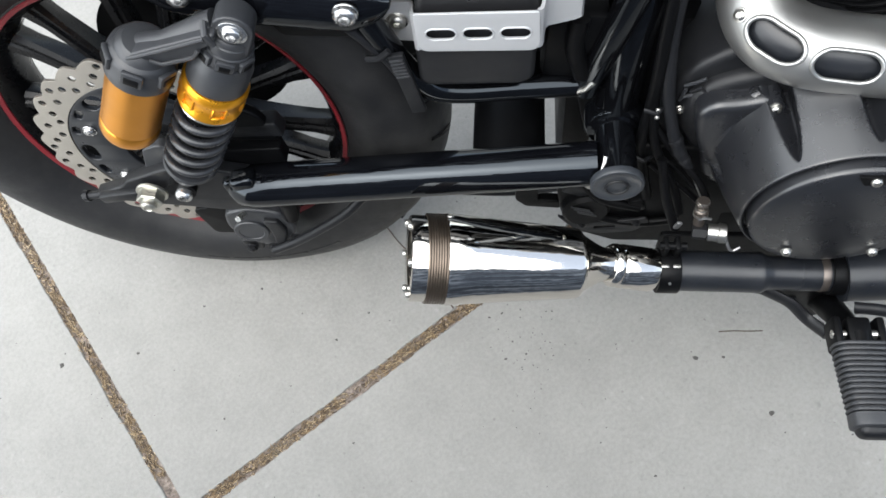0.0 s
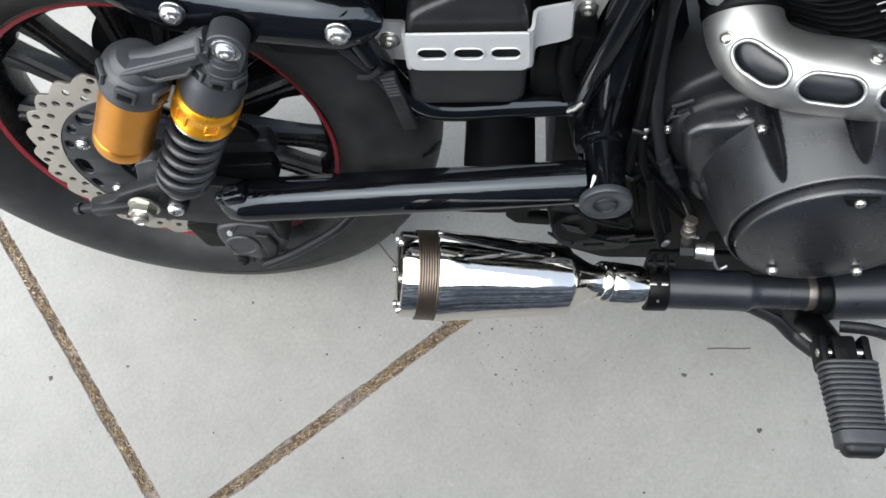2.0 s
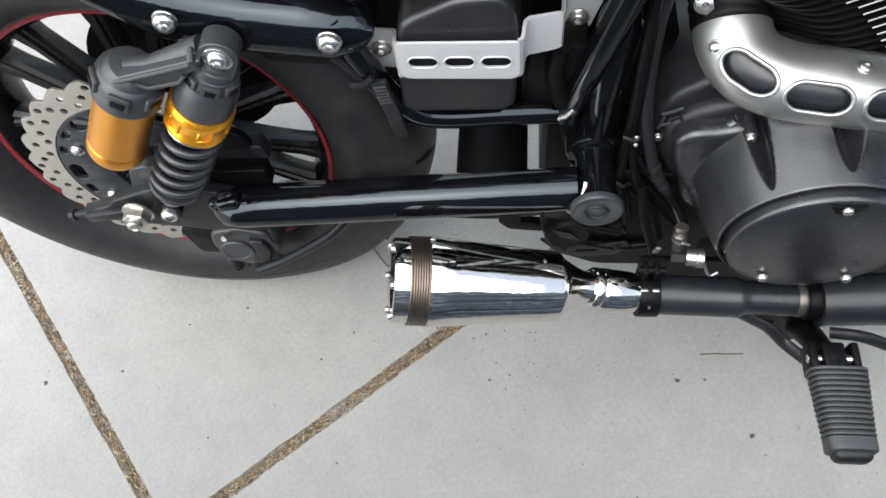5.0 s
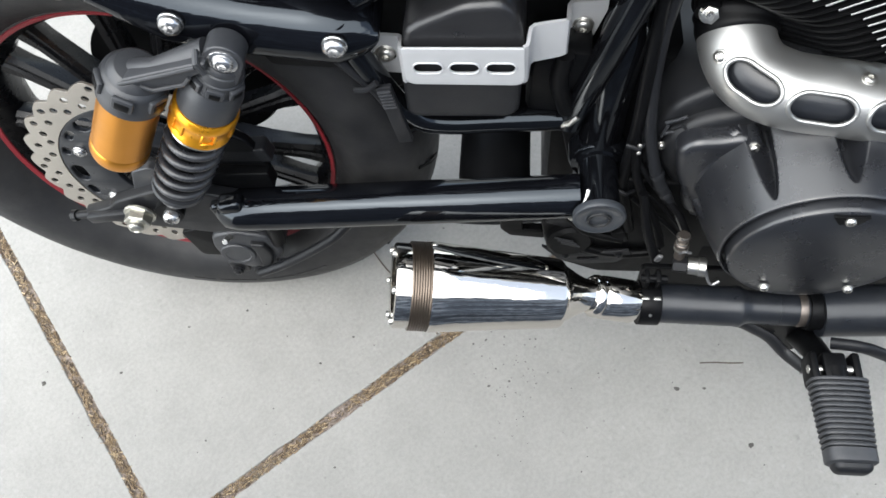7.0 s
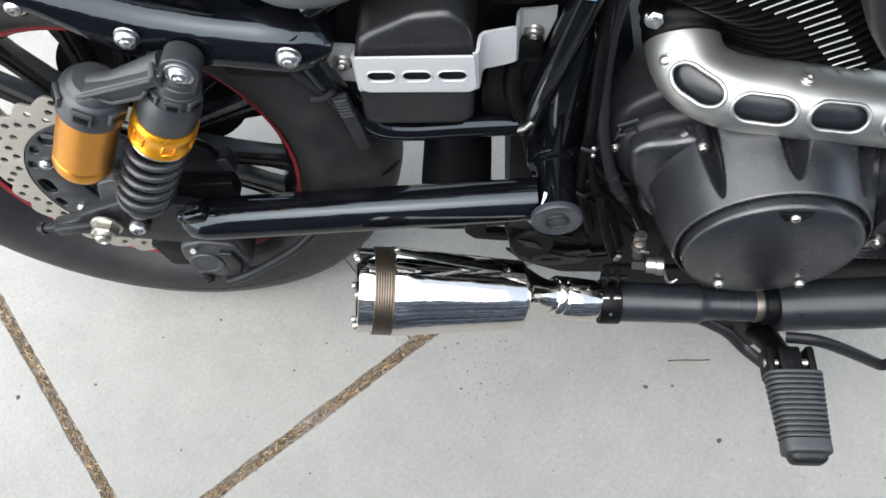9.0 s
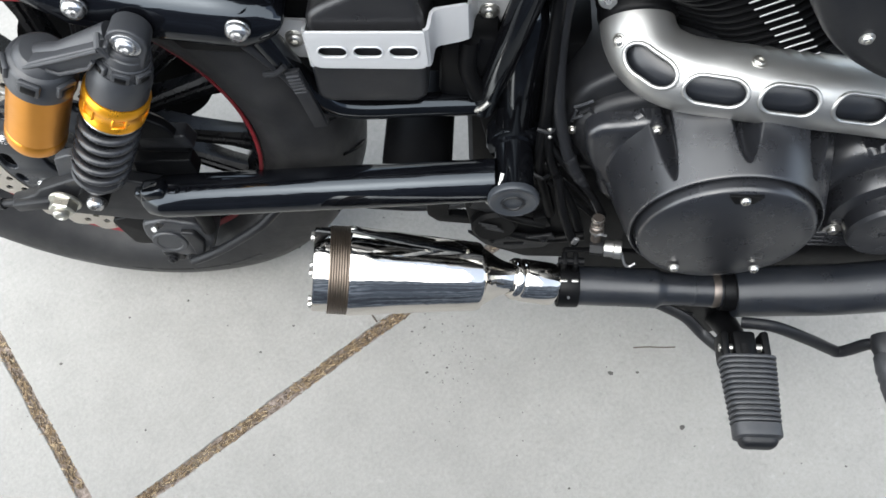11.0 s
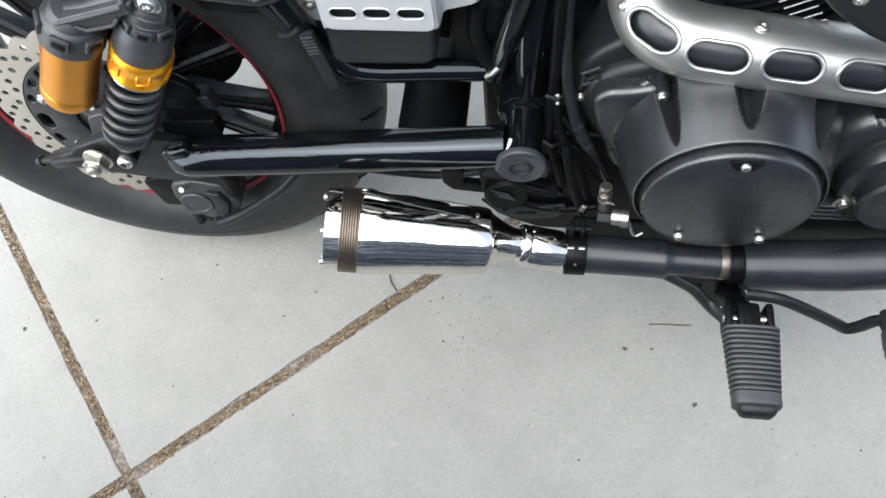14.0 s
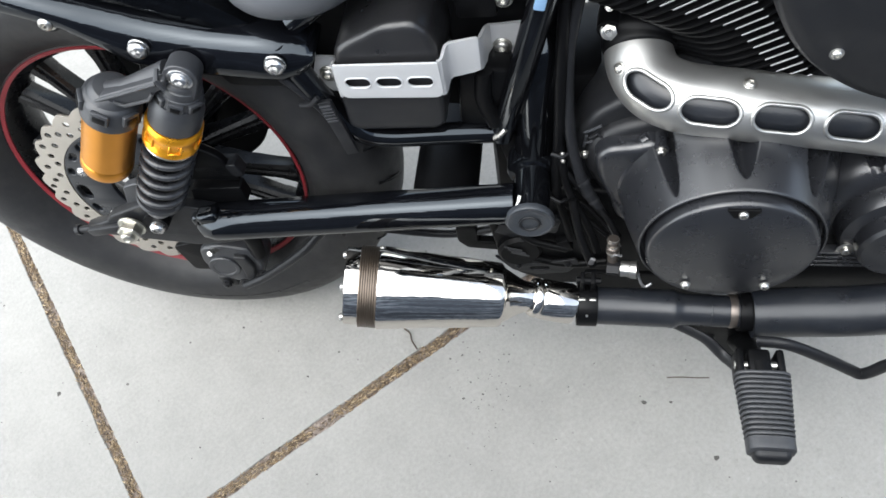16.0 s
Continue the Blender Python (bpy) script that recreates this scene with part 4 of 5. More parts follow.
# side bracket: a stepped silver band round the black box
lower_box = part("battery_box", plate([rounded2([(0.316, 0.152), (0.318, 0.225), (0.424, 0.225), (0.421, 0.154), (0.410, 0.146), (0.326, 0.145)], 0.008)], -0.110, 0.05, 0.006), PLASTIC, bike, "dark grey plastic battery box")
part("box_cover", plate([rounded2([(0.320, 0.215), (0.3225, 0.252), (0.335, 0.262), (0.372, 0.281), (0.405, 0.284), (0.418, 0.270), (0.425, 0.232), (0.424, 0.212)], [0.004, 0.008, 0.006, 0.010, 0.008, 0.006, 0.004, 0.004])], -0.1085, 0.02, 0.008, 4),
     surface("smooth_black_plastic", (0.012, 0.012, 0.013), 0.3, spread=0.1), lower_box, "smooth black cover of the box")
slots = [capsule2(x, 0.2205, 0.0255, 0.0125) for x in (0.3425, 0.3735, 0.4045)]
bracket = part("side_bracket", plate([rounded2([(0.322, 0.2435), (0.424, 0.2435), (0.4255, 0.199), (0.321, 0.200)], [0.002, 0.003, 0.011, 0.011]), *slots], -0.1165, -0.1140, 0.0008), SILVER_PAINT, bike,
               "silver painted slotted side bracket")
for x in (0.3425, 0.3735, 0.4045):
    part("slot_rim", tube([(ox, -0.1168, oz) for ox, oz in capsule2(x, 0.2205, 0.0260, 0.0130)] + [(capsule2(x, 0.2205, 0.0260, 0.0130)[0][0], -0.1168, capsule2(x, 0.2205, 0.0260, 0.0130)[0][1])], 0.0009, 6), SILVER_PAINT, bracket)


def band(stations, thick=0.003):
    """A bent sheet: stations of x, y, top and bottom."""
    bm = bmesh.new()
    prev = None
    for x, y, top, low in stations:
        row = [bm.verts.new((x, y, low + (top - low) * k / 4)) for k in range(5)]
        if prev:
            for k in range(4):
                bm.faces.new((prev[k], row[k], row[k + 1], prev[k + 1]))
        prev = row
    bmesh.ops.recalc_face_normals(bm, faces=bm.faces[:])
    bmesh.ops.solidify(bm, geom=bm.faces[:], thickness=thick)
    return bm


part("bracket_tab", band([(0.324, -0.1145, 0.2425, 0.201), (0.3210, -0.110, 0.240, 0.198), (0.3195, -0.098, 0.234, 0.190), (0.3175, -0.084, 0.226, 0.179), (0.314, -0.0785, 0.2225, 0.1755), (0.299, -0.0775, 0.2225, 0.176), (0.2925, -0.0775, 0.2225, 0.1855), (0.2862, -0.0775, 0.2060, 0.2045)]), SILVER_PAINT, bracket)
part("bracket_tab", band([(0.4235, -0.1145, 0.243, 0.200), (0.4268, -0.1125, 0.243, 0.200), (0.4282, -0.108, 0.2432, 0.2002), (0.4288, -0.100, 0.2438, 0.201), (0.4298, -0.0945, 0.2445, 0.202), (0.4325, -0.0918, 0.245, 0.2025), (0.438, -0.091, 0.2455, 0.203), (0.455, -0.090, 0.248, 0.207),
                          (0.4595, -0.0885, 0.2475, 0.208), (0.4615, -0.084, 0.244, 0.205), (0.4622, -0.070, 0.238, 0.199), (0.4632, -0.051, 0.229, 0.188), (0.4660, -0.0425, 0.224, 0.179), (0.480, -0.0395, 0.222, 0.176), (0.486, -0.0395, 0.2225, 0.176), (0.497, -0.0395, 0.224, 0.212)]), SILVER_PAINT, bracket)
bracket.location = lower_box.location = (-0.005, 0.0, 0.003)
bolt("bracket_bolt", (0.3005, -0.0800, 0.2005), OUT, 0.0078, bracket, washer=1.25)
bolt("bracket_bolt", (0.4765, -0.0420, 0.1968), OUT, 0.0078, bracket, washer=1.25)
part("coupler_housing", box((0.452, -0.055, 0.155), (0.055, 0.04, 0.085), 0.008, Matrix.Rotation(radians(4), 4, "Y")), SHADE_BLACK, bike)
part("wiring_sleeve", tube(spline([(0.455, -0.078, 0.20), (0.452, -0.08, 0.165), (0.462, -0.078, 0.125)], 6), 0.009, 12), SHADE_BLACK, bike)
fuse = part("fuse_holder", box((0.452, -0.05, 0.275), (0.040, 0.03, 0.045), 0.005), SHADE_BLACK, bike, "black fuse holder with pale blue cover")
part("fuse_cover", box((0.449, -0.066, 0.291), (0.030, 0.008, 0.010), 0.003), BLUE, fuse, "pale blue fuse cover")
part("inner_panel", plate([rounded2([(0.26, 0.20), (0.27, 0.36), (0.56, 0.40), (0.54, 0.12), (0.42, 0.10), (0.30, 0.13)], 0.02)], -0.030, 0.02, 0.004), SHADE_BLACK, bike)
bolt("tank_bolt", (0.478, -0.06, 0.272), OUT, 0.007, bike)
part("frame_clip", box((0.516, -0.092, 0.300), (0.011, 0.005, 0.034), 0.002, Matrix.Rotation(radians(12), 4, "Y")), BLUE, bike, "pale blue clip on the frame tube")

# hoses and cables before the engine
part("main_hose", tube(spline([(0.570, -0.030, 0.36), (0.551, -0.052, 0.280), (0.5412, -0.062, 0.226), (0.539, -0.070, 0.199), (0.5385, -0.078, 0.170), (0.540, -0.088, 0.1405), (0.5438, -0.098, 0.109), (0.5537, -0.112, 0.071)], 10), 0.0060, 16), HOSE, bike, "dark grey rubber hose before the engine")
part("cable_boot", tube([(0.5525, -0.110, 0.075), (0.5620, -0.1165, 0.0520), (0.5800, -0.124, 0.0220)], [0.0062, 0.0068, 0.0040], 14), HOSE, bike)
part("cable_wire", tube([(0.5790, -0.124, 0.0235), (0.5905, -0.133, 0.0010), (0.6000, -0.142, -0.0170)], 0.0017, 8), ZINC, bike, "bare bright cable")
part("wire_loom", tube(spline([(0.530, -0.09, 0.12), (0.533, -0.10, 0.09), (0.540, -0.11, 0.05), (0.565, -0.13, 0.00), (0.575, -0.14, -0.03)], 8), 0.0048, 12), SHADE_BLACK, bike)
part("wire_loom", tube(spline([(0.535, -0.10, 0.075), (0.560, -0.115, 0.045), (0.585, -0.13, 0.020), (0.597, -0.14, 0.0)], 8), 0.0040, 10), SHADE_BLACK, bike)
part("brake_rod", tube(spline([(0.545, -0.125, 0.050), (0.554, -0.145, 0.010), (0.569, -0.160, -0.030)], 6), 0.0052, 14), SHADE_BLACK, bike, "dark brake rod")
part("rod_clip", box((0.5680, -0.166, -0.012), (0.006, 0.004, 0.012), 0.0015, Matrix.Rotation(radians(15), 4, "Y")), FIN_EDGE, bike, "small white clip")
sensor = part("oxygen_sensor", lathe((0.607, -0.150, 0.010), (0.02, -0.25, -1), [(0, 0), (0, 0.006), (0.004, 0.0075), (0.008, 0.0055), (0.011, 0.0055), (0.013, 0.0075), (0.018, 0.0075), (0.020, 0.0055), (0.034, 0.006), (0.034, 0)], 18), HEAT_TINT, bike, "oxygen sensor with heat-tinted steel body")
sensor.location = (-0.016, 0.0, 0.002)
for s0, r0 in ((0.001, 0.0068), (0.0105, 0.0066), (0.0185, 0.0078)):
    part("sensor_ring", lathe(Vector((0.607, -0.150, 0.010)) + Vector((0.02, -0.25, -1)).normalized() * s0, (0.02, -0.25, -1), [(0, 0.004), (0, r0), (0.0025, r0), (0.0025, 0.004)], 20, closed=True), ZINC, sensor, "bright steel ring")
part("sensor_base", lathe((0.602, -0.164, -0.030), (1, -0.15, 0.1), [(0, 0), (0, 0.0085), (0.014, 0.0085), (0.014, 0.006), (0.018, 0.006), (0.018, 0.0)], 6), PLASTIC, sensor)
part("sensor_fitting", lathe((0.617, -0.167, -0.027), (1, -0.15, 0.1), [(0, 0), (0, 0.009), (0.010, 0.0095), (0.011, 0.0105), (0.018, 0.0105), (0.019, 0.008), (0.019, 0)], 24), ZINC, sensor, "bright zinc fitting")
part("spring_clip", tube(spline([(0.636, -0.170, -0.030), (0.640, -0.178, -0.040), (0.645, -0.180, -0.044), (0.652, -0.178, -0.040)], 6), 0.0017, 8), FIN_EDGE, sensor, "bent white wire clip")
part("spring_clip", tube(spline([(0.606, -0.160, -0.013), (0.610, -0.162, -0.006), (0.617, -0.162, -0.008)], 6), 0.0016, 8), FIN_EDGE, sensor, "bent white wire clip")

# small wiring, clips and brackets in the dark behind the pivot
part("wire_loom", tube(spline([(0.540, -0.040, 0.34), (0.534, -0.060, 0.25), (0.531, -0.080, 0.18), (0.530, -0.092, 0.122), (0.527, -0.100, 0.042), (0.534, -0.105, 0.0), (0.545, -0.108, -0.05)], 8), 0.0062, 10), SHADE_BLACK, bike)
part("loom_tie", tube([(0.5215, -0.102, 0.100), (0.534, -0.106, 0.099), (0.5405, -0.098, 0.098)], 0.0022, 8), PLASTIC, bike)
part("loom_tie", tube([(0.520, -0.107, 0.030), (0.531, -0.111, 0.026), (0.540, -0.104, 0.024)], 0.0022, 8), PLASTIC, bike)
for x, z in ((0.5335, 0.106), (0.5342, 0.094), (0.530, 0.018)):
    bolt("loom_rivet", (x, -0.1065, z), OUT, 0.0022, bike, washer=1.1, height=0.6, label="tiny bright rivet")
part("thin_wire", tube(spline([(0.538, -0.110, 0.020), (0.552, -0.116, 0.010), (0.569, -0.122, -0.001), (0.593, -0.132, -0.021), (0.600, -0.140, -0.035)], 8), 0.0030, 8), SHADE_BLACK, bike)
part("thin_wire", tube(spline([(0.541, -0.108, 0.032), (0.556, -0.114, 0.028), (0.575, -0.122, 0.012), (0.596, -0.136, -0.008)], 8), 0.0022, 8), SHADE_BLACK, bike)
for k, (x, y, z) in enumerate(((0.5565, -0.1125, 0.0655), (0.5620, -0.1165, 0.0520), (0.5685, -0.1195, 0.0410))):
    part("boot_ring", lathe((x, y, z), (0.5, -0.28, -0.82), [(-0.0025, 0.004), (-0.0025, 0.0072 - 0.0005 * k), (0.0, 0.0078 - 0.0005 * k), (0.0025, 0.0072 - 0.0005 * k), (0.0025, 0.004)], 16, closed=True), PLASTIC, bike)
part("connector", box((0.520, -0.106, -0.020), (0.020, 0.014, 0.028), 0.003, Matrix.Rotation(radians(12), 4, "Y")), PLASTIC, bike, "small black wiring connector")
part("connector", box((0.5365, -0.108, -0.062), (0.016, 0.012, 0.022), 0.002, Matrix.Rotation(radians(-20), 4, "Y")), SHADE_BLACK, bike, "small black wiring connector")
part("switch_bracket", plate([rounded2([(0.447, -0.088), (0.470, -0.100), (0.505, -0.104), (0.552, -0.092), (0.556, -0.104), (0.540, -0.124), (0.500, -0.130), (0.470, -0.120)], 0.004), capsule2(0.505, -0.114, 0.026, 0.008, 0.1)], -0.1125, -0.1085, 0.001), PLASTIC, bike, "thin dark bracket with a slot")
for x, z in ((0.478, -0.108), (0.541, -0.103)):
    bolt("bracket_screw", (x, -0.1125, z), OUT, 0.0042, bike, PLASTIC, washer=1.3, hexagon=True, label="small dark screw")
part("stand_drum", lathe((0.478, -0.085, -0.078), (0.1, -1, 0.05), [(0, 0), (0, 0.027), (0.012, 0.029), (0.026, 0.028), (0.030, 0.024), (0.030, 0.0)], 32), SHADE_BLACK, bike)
for k in range(3):
    part("drum_rib", tube([(0.462 + 0.004 * k, -0.1165, -0.060 - 0.006 * k), (0.484 + 0.004 * k, -0.1165, -0.068 - 0.006 * k)], 0.0012, 6), PLASTIC, bike)

# ---- exhaust ----
# muffler: a short chrome can on a slightly rising axis
M0, M1 = Vector((0.293, -0.215, 0.0040)), Vector((0.470, -0.2, -0.0355))
MD = (M1 - M0).normalized()
can = [(0.0335, 0.0), (0.0335, 0.0475), (0.036, 0.0482), (0.060, 0.0462), (0.100, 0.0430), (0.150, 0.0395), (0.172, 0.0378), (0.1755, 0.0370), (0.1772, 0.0352), (0.1776, 0.0335), (0.1785, 0.0325)]
can += [(0.184, 0.0292), (0.190, 0.0256), (0.197, 0.0216), (0.204, 0.0186), (0.210, 0.0172), (0.214, 0.0168), (0.214, 0.0)]
muffler = part("muffler", lathe(M0, MD, can, 96), CHROME, bike, "short polished chrome muffler can", sharp=50)
part("wound_band", lathe(M0, MD, [(0.0125, 0.0430), (0.0130, 0.0466)] + [(0.0130 + 0.0013 * k, 0.0466 + (0.0007 if k % 2 else 0.0)) for k in range(1, 15)] + [(0.0325, 0.0476), (0.0335, 0.0470), (0.0335, 0.0440)], 72), WRAP, muffler, "brown wound wire band")
part("end_cap", lathe(M0, MD, [(0.0, 0.030), (-0.0025, 0.0300), (-0.0035, 0.0420), (-0.0028, 0.0440), (-0.0012, 0.0448), (0.014, 0.0448), (0.014, 0.030)], 72, closed=True), CHROME, muffler, "chrome end ring")
part("end_plate", lathe(M0, MD, [(0.006, 0.0), (0.006, 0.031), (0.010, 0.031), (0.010, 0.0)], 48), SHADE_BLACK, muffler, "dark perforated end plate")
e1 = MD.orthogonal().normalized()
e2 = MD.cross(e1)
for k in range(6):
    t = 2 * math.pi * k / 6 + math.atan2(Vector((0, -0.54, 0.84)).dot(e2), Vector((0, -0.54, 0.84)).dot(e1))
    bolt("end_bolt", M0 + (e1 * math.cos(t) + e2 * math.sin(t)) * 0.0400 - MD * 0.0035, -MD, 0.0040, muffler, washer=1.0, height=0.7)
bolt("top_screw", M0 + MD * 0.042 + Vector((0, 0.030, 0.036)), (0, 0.6, 0.8), 0.0035, muffler)
N0, N1 = M0 + MD * 0.210, Vector((0.556, -0.193, -0.0675))
ND = (N1 - N0).normalized()
part("inlet_sleeve", lathe(N0, ND, [(0, 0.0), (0, 0.0178), (0.0015, 0.0212), (0.0045, 0.0232), (0.0085, 0.0236), (0.0105, 0.0228), (0.0118, 0.0214), (0.0130, 0.0226), (0.0150, 0.0238), (0.050, 0.0242), (0.052, 0.0236), (0.052, 0.0)], 64), CHROME, muffler, "chrome inlet sleeve")
# pipes
clamp = part("pipe_clamp", lathe((0.552, -0.192, -0.0672), (1, 0.01, -0.04), [(0, 0.02), (0, 0.0245), (0.001, 0.0250), (0.022, 0.0250), (0.023, 0.0245), (0.023, 0.02)], 56, closed=True), SHADE_BLACK, bike, "black band clamp on the pipe")
for dx in (0.003, 0.015):
    part("clamp_lug", box((0.555 + dx, -0.180, -0.036), (0.006, 0.016, 0.024), 0.002), SHADE_BLACK, clamp)
    part("clamp_edge", box((0.555 + dx, -0.199, -0.0425), (0.008, 0.004, 0.003), 0.001), ZINC, clamp)
part("clamp_bolt", tube([(0.551, -0.182, -0.028), (0.579, -0.182, -0.029)], 0.0042, 12), SHADE_BLACK, clamp)
part("clamp_hole", lathe((0.5635, -0.2135, -0.0545), (0, -0.8, 0.6), [(0, 0), (0, 0.0016), (0.0012, 0.0014), (0.0012, 0)], 12), ZINC, clamp)
prof = [(0.0, 0.0), (0.0, 0.0222), (0.085, 0.0222), (0.0885, 0.0232), (0.0925, 0.0222), (0.098, 0.0192), (0.103, 0.0186), (0.131, 0.0186), (0.1315, 0.0190), (0.1325, 0.0190), (0.133, 0.0186), (0.165, 0.0186), (0.165, 0.0)]
tail = part("tail_pipe", lathe((0.572, -0.1912, -0.0688), (1, 0.005, -0.045), prof, 64), PIPE_BLACK, bike, "matt black tail pipe with a stepped joint")
part("weld_ring", lathe((0.7245, -0.190, -0.0756), (1, 0, -0.03), [(0, 0.017), (0, 0.0192), (0.003, 0.0200), (0.008, 0.0192), (0.010, 0.017)], 48), HEAT_TINT, tail, "rusty heat-tinted weld ring")
part("pipe_collar", lathe((0.7350, -0.190, -0.0760), (1, 0, -0.03), [(0, 0.0), (0, 0.0225), (0.006, 0.0232), (0.016, 0.0222), (0.016, 0)], 48), SHADE_BLACK, tail)
part("front_pipe", tube(spline([(0.7500, -0.190, -0.0788), (0.80, -0.189, -0.0755), (0.87, -0.188, -0.069), (0.97, -0.180, -0.058), (1.08, -0.165, -0.045)], 8), 0.0287, 56), PIPE_BLACK, bike, "wide matt black front exhaust cover")

# header pipe and its slotted silver shield
head_line = spline([(0.612, 0.0, 0.215), (0.609, -0.030, 0.205), (0.607, -0.052, 0.194), (0.6125, -0.070, 0.1855), (0.623, -0.084, 0.1805), (0.6395, -0.094, 0.178), (0.660, -0.100, 0.1765), (0.698, -0.106, 0.1755), (0.750, -0.108, 0.169),
                    (0.80, -0.108, 0.1605), (0.90, -0.107, 0.142), (1.02, -0.10, 0.12)], 14)
part("header_pipe", tube(head_line, 0.0262, 36), PIPE_BLACK, bike, "matt black header pipe")
part("header_flange", tube(head_line[8:29], [0.036, 0.0405, 0.0415, 0.0415, 0.0405, 0.0385, 0.0375, 0.0372, 0.0375, 0.0388, 0.0392, 0.0392, 0.0385, 0.0372, 0.0368, 0.0366, 0.0364, 0.0362, 0.0355, 0.0345, 0.033], 48), SHADE_BLACK, bike, "black flange collar at the cylinder")
part("flange_lug", tube([(0.588, -0.005, 0.226), (0.580, -0.030, 0.2235), (0.5775, -0.0495, 0.2215)], [0.018, 0.014, 0.0125], 20), SHADE_BLACK, bike)


def shield_shell(line, r, lo, hi, slots, cells=120, across=46):
    """An open shell round a line, from angle lo to hi, with rounded slots (length along, angle, length, width) cut through it, and the rims of the slots."""
    fr = []
    p = [Vector(q) for q in line]
    dist = [0.0]
    for a, b in zip(p, p[1:]):
        dist.append(dist[-1] + (b - a).length)
    tang = [(p[min(i + 1, len(p) - 1)] - p[max(i - 1, 0)]).normalized() for i in range(len(p))]
    sides = [Vector((0, -1, 0))]
    for d in tang[::-1]:      # the outward side, carried from the far end without twisting
        a = sides[-1] - d * sides[-1].dot(d)
        sides.append(a.normalized())
    sides = sides[:0:-1]

    def at(s, th):
        i = 0
        while i < len(p) - 2 and dist[i + 1] < s:
            i += 1
        f = (s - dist[i]) / (dist[i + 1] - dist[i])
        c = p[i].lerp(p[i + 1], f)
        d = tang[i].lerp(tang[i + 1], f).normalized()
        a = sides[i].lerp(sides[i + 1], f)
        a = (a - d * a.dot(d)).normalized()
        b = a.cross(d)
        return c + (a * math.cos(th) + b * math.sin(th)) * r

    total = dist[-1]
    bm = bmesh.new()

    def inside(s, w, slot):
        s0, th0, ln, wd, turn = slot
        x, y = s - s0, w - th0 * r
        c, sn = math.cos(turn), math.sin(turn)
        x, y = x * c + y * sn, -x * sn + y * c
        h = (ln - wd) / 2
        cx = max(-h, min(h, x))
        q = math.hypot(x - cx, y)
        return q - wd / 2, (x, y, cx, q)

    grid = []
    for i in range(cells + 1):
        row = []
        for j in range(across + 1):
            s, w = total * i / cells, (lo + (hi - lo) * j / across) * r
            for slot in slots:
                g, (x, y, cx, q) = inside(s, w, slot)
                if abs(g) < 0.0013 and q > 1e-6:      # draw near points onto the slot's edge
                    k = (slot[3] / 2) / q
                    x2, y2 = cx + (x - cx) * k, y * k
                    c, sn = math.cos(slot[4]), math.sin(slot[4])
                    s, w = slot[0] + x2 * c - y2 * sn, slot[1] * r + x2 * sn + y2 * c
            row.append((s, w))
        grid.append(row)
    verts = {}

    def vert(i, j):
        if (i, j) not in verts:
            s, w = grid[i][j]
            verts[i, j] = bm.verts.new(at(s, w / r))
        return verts[i, j]

    for i in range(cells):
        for j in range(across):
            cs = [grid[i][j], grid[i + 1][j], grid[i + 1][j + 1], grid[i][j + 1]]
            ms, mw = sum(c[0] for c in cs) / 4, sum(c[1] for c in cs) / 4
            if any(inside(ms, mw, slot)[0] < 0 for slot in slots):
                continue
            bm.faces.new((vert(i, j), vert(i + 1, j), vert(i + 1, j + 1), vert(i, j + 1)))
    bmesh.ops.recalc_face_normals(bm, faces=bm.faces[:])
    bmesh.ops.solidify(bm, geom=bm.faces[:], thickness=0.002)
    rims = []
    for s0, th0, ln, wd, turn in slots:
        pts = [at(x, w / r) for x, w in capsule2(s0, th0 * r, ln + 0.001, wd + 0.001, turn, 14)]
        rims.append(tube(pts + [pts[0]], 0.0021, 10, caps=False))
    return bm, rims, at


shield_line = head_line[22:]
slots = [(0.0530, 0.56, 0.0385, 0.0262, 0.0), (0.1030, 0.47, 0.0480, 0.0262, 0.0), (0.1615, 0.48, 0.0490, 0.0262, 0.0), (0.2240, 0.48, 0.0490, 0.0262, 0.0), (0.2865, 0.48, 0.0490, 0.0262, 0.0)]
bm, rims, on_shield = shield_shell(shield_line, 0.0338, -1.35, 2.45, slots, 190, 60)
shield = part("heat_shield", bm, SILVER, bike, "satin silver exhaust heat shield with five rounded slots")
for rim_bm in rims:
    part("slot_rim", rim_bm, SILVER, shield)
for s, th in ((0.026, 0.36), (0.131, 1.40), (0.322, 1.40)):
    q = on_shield(s, th)
    c = on_shield(s, th + math.pi)
    bolt("shield_screw", q, q - (q + c) / 2, 0.0050, shield, washer=1.3, height=0.5)
bolt("flange_bolt", (0.5775, -0.0500, 0.2215), (-0.1, -0.9, 0.4), 0.0080, bike, washer=1.15, height=0.7, hexagon=True, label="zinc hexagon flange bolt")
bolt("flange_bolt", (0.5765, -0.0420, 0.2430), (-0.1, -0.8, 0.6), 0.0036, bike, washer=1.1, height=0.8, hexagon=True, label="zinc stud nut")

# ---- engine ----
case = part("engine_case", plate([rounded2([(0.535, 0.03), (0.545, 0.105), (0.560, 0.140), (0.60, 0.170), (0.68, 0.20), (0.86, 0.19), (0.98, 0.13), (1.02, 0.0), (0.96, -0.085), (0.60, -0.075), (0.545, -0.03)], 0.02)], -0.088, 0.11, 0.010, 4), PLASTIC, bike,
            "satin black engine case")
CC = Vector((0.704, 0.0, 0.0562))
COVER_AXIS = Vector((0, -1, 0.0))


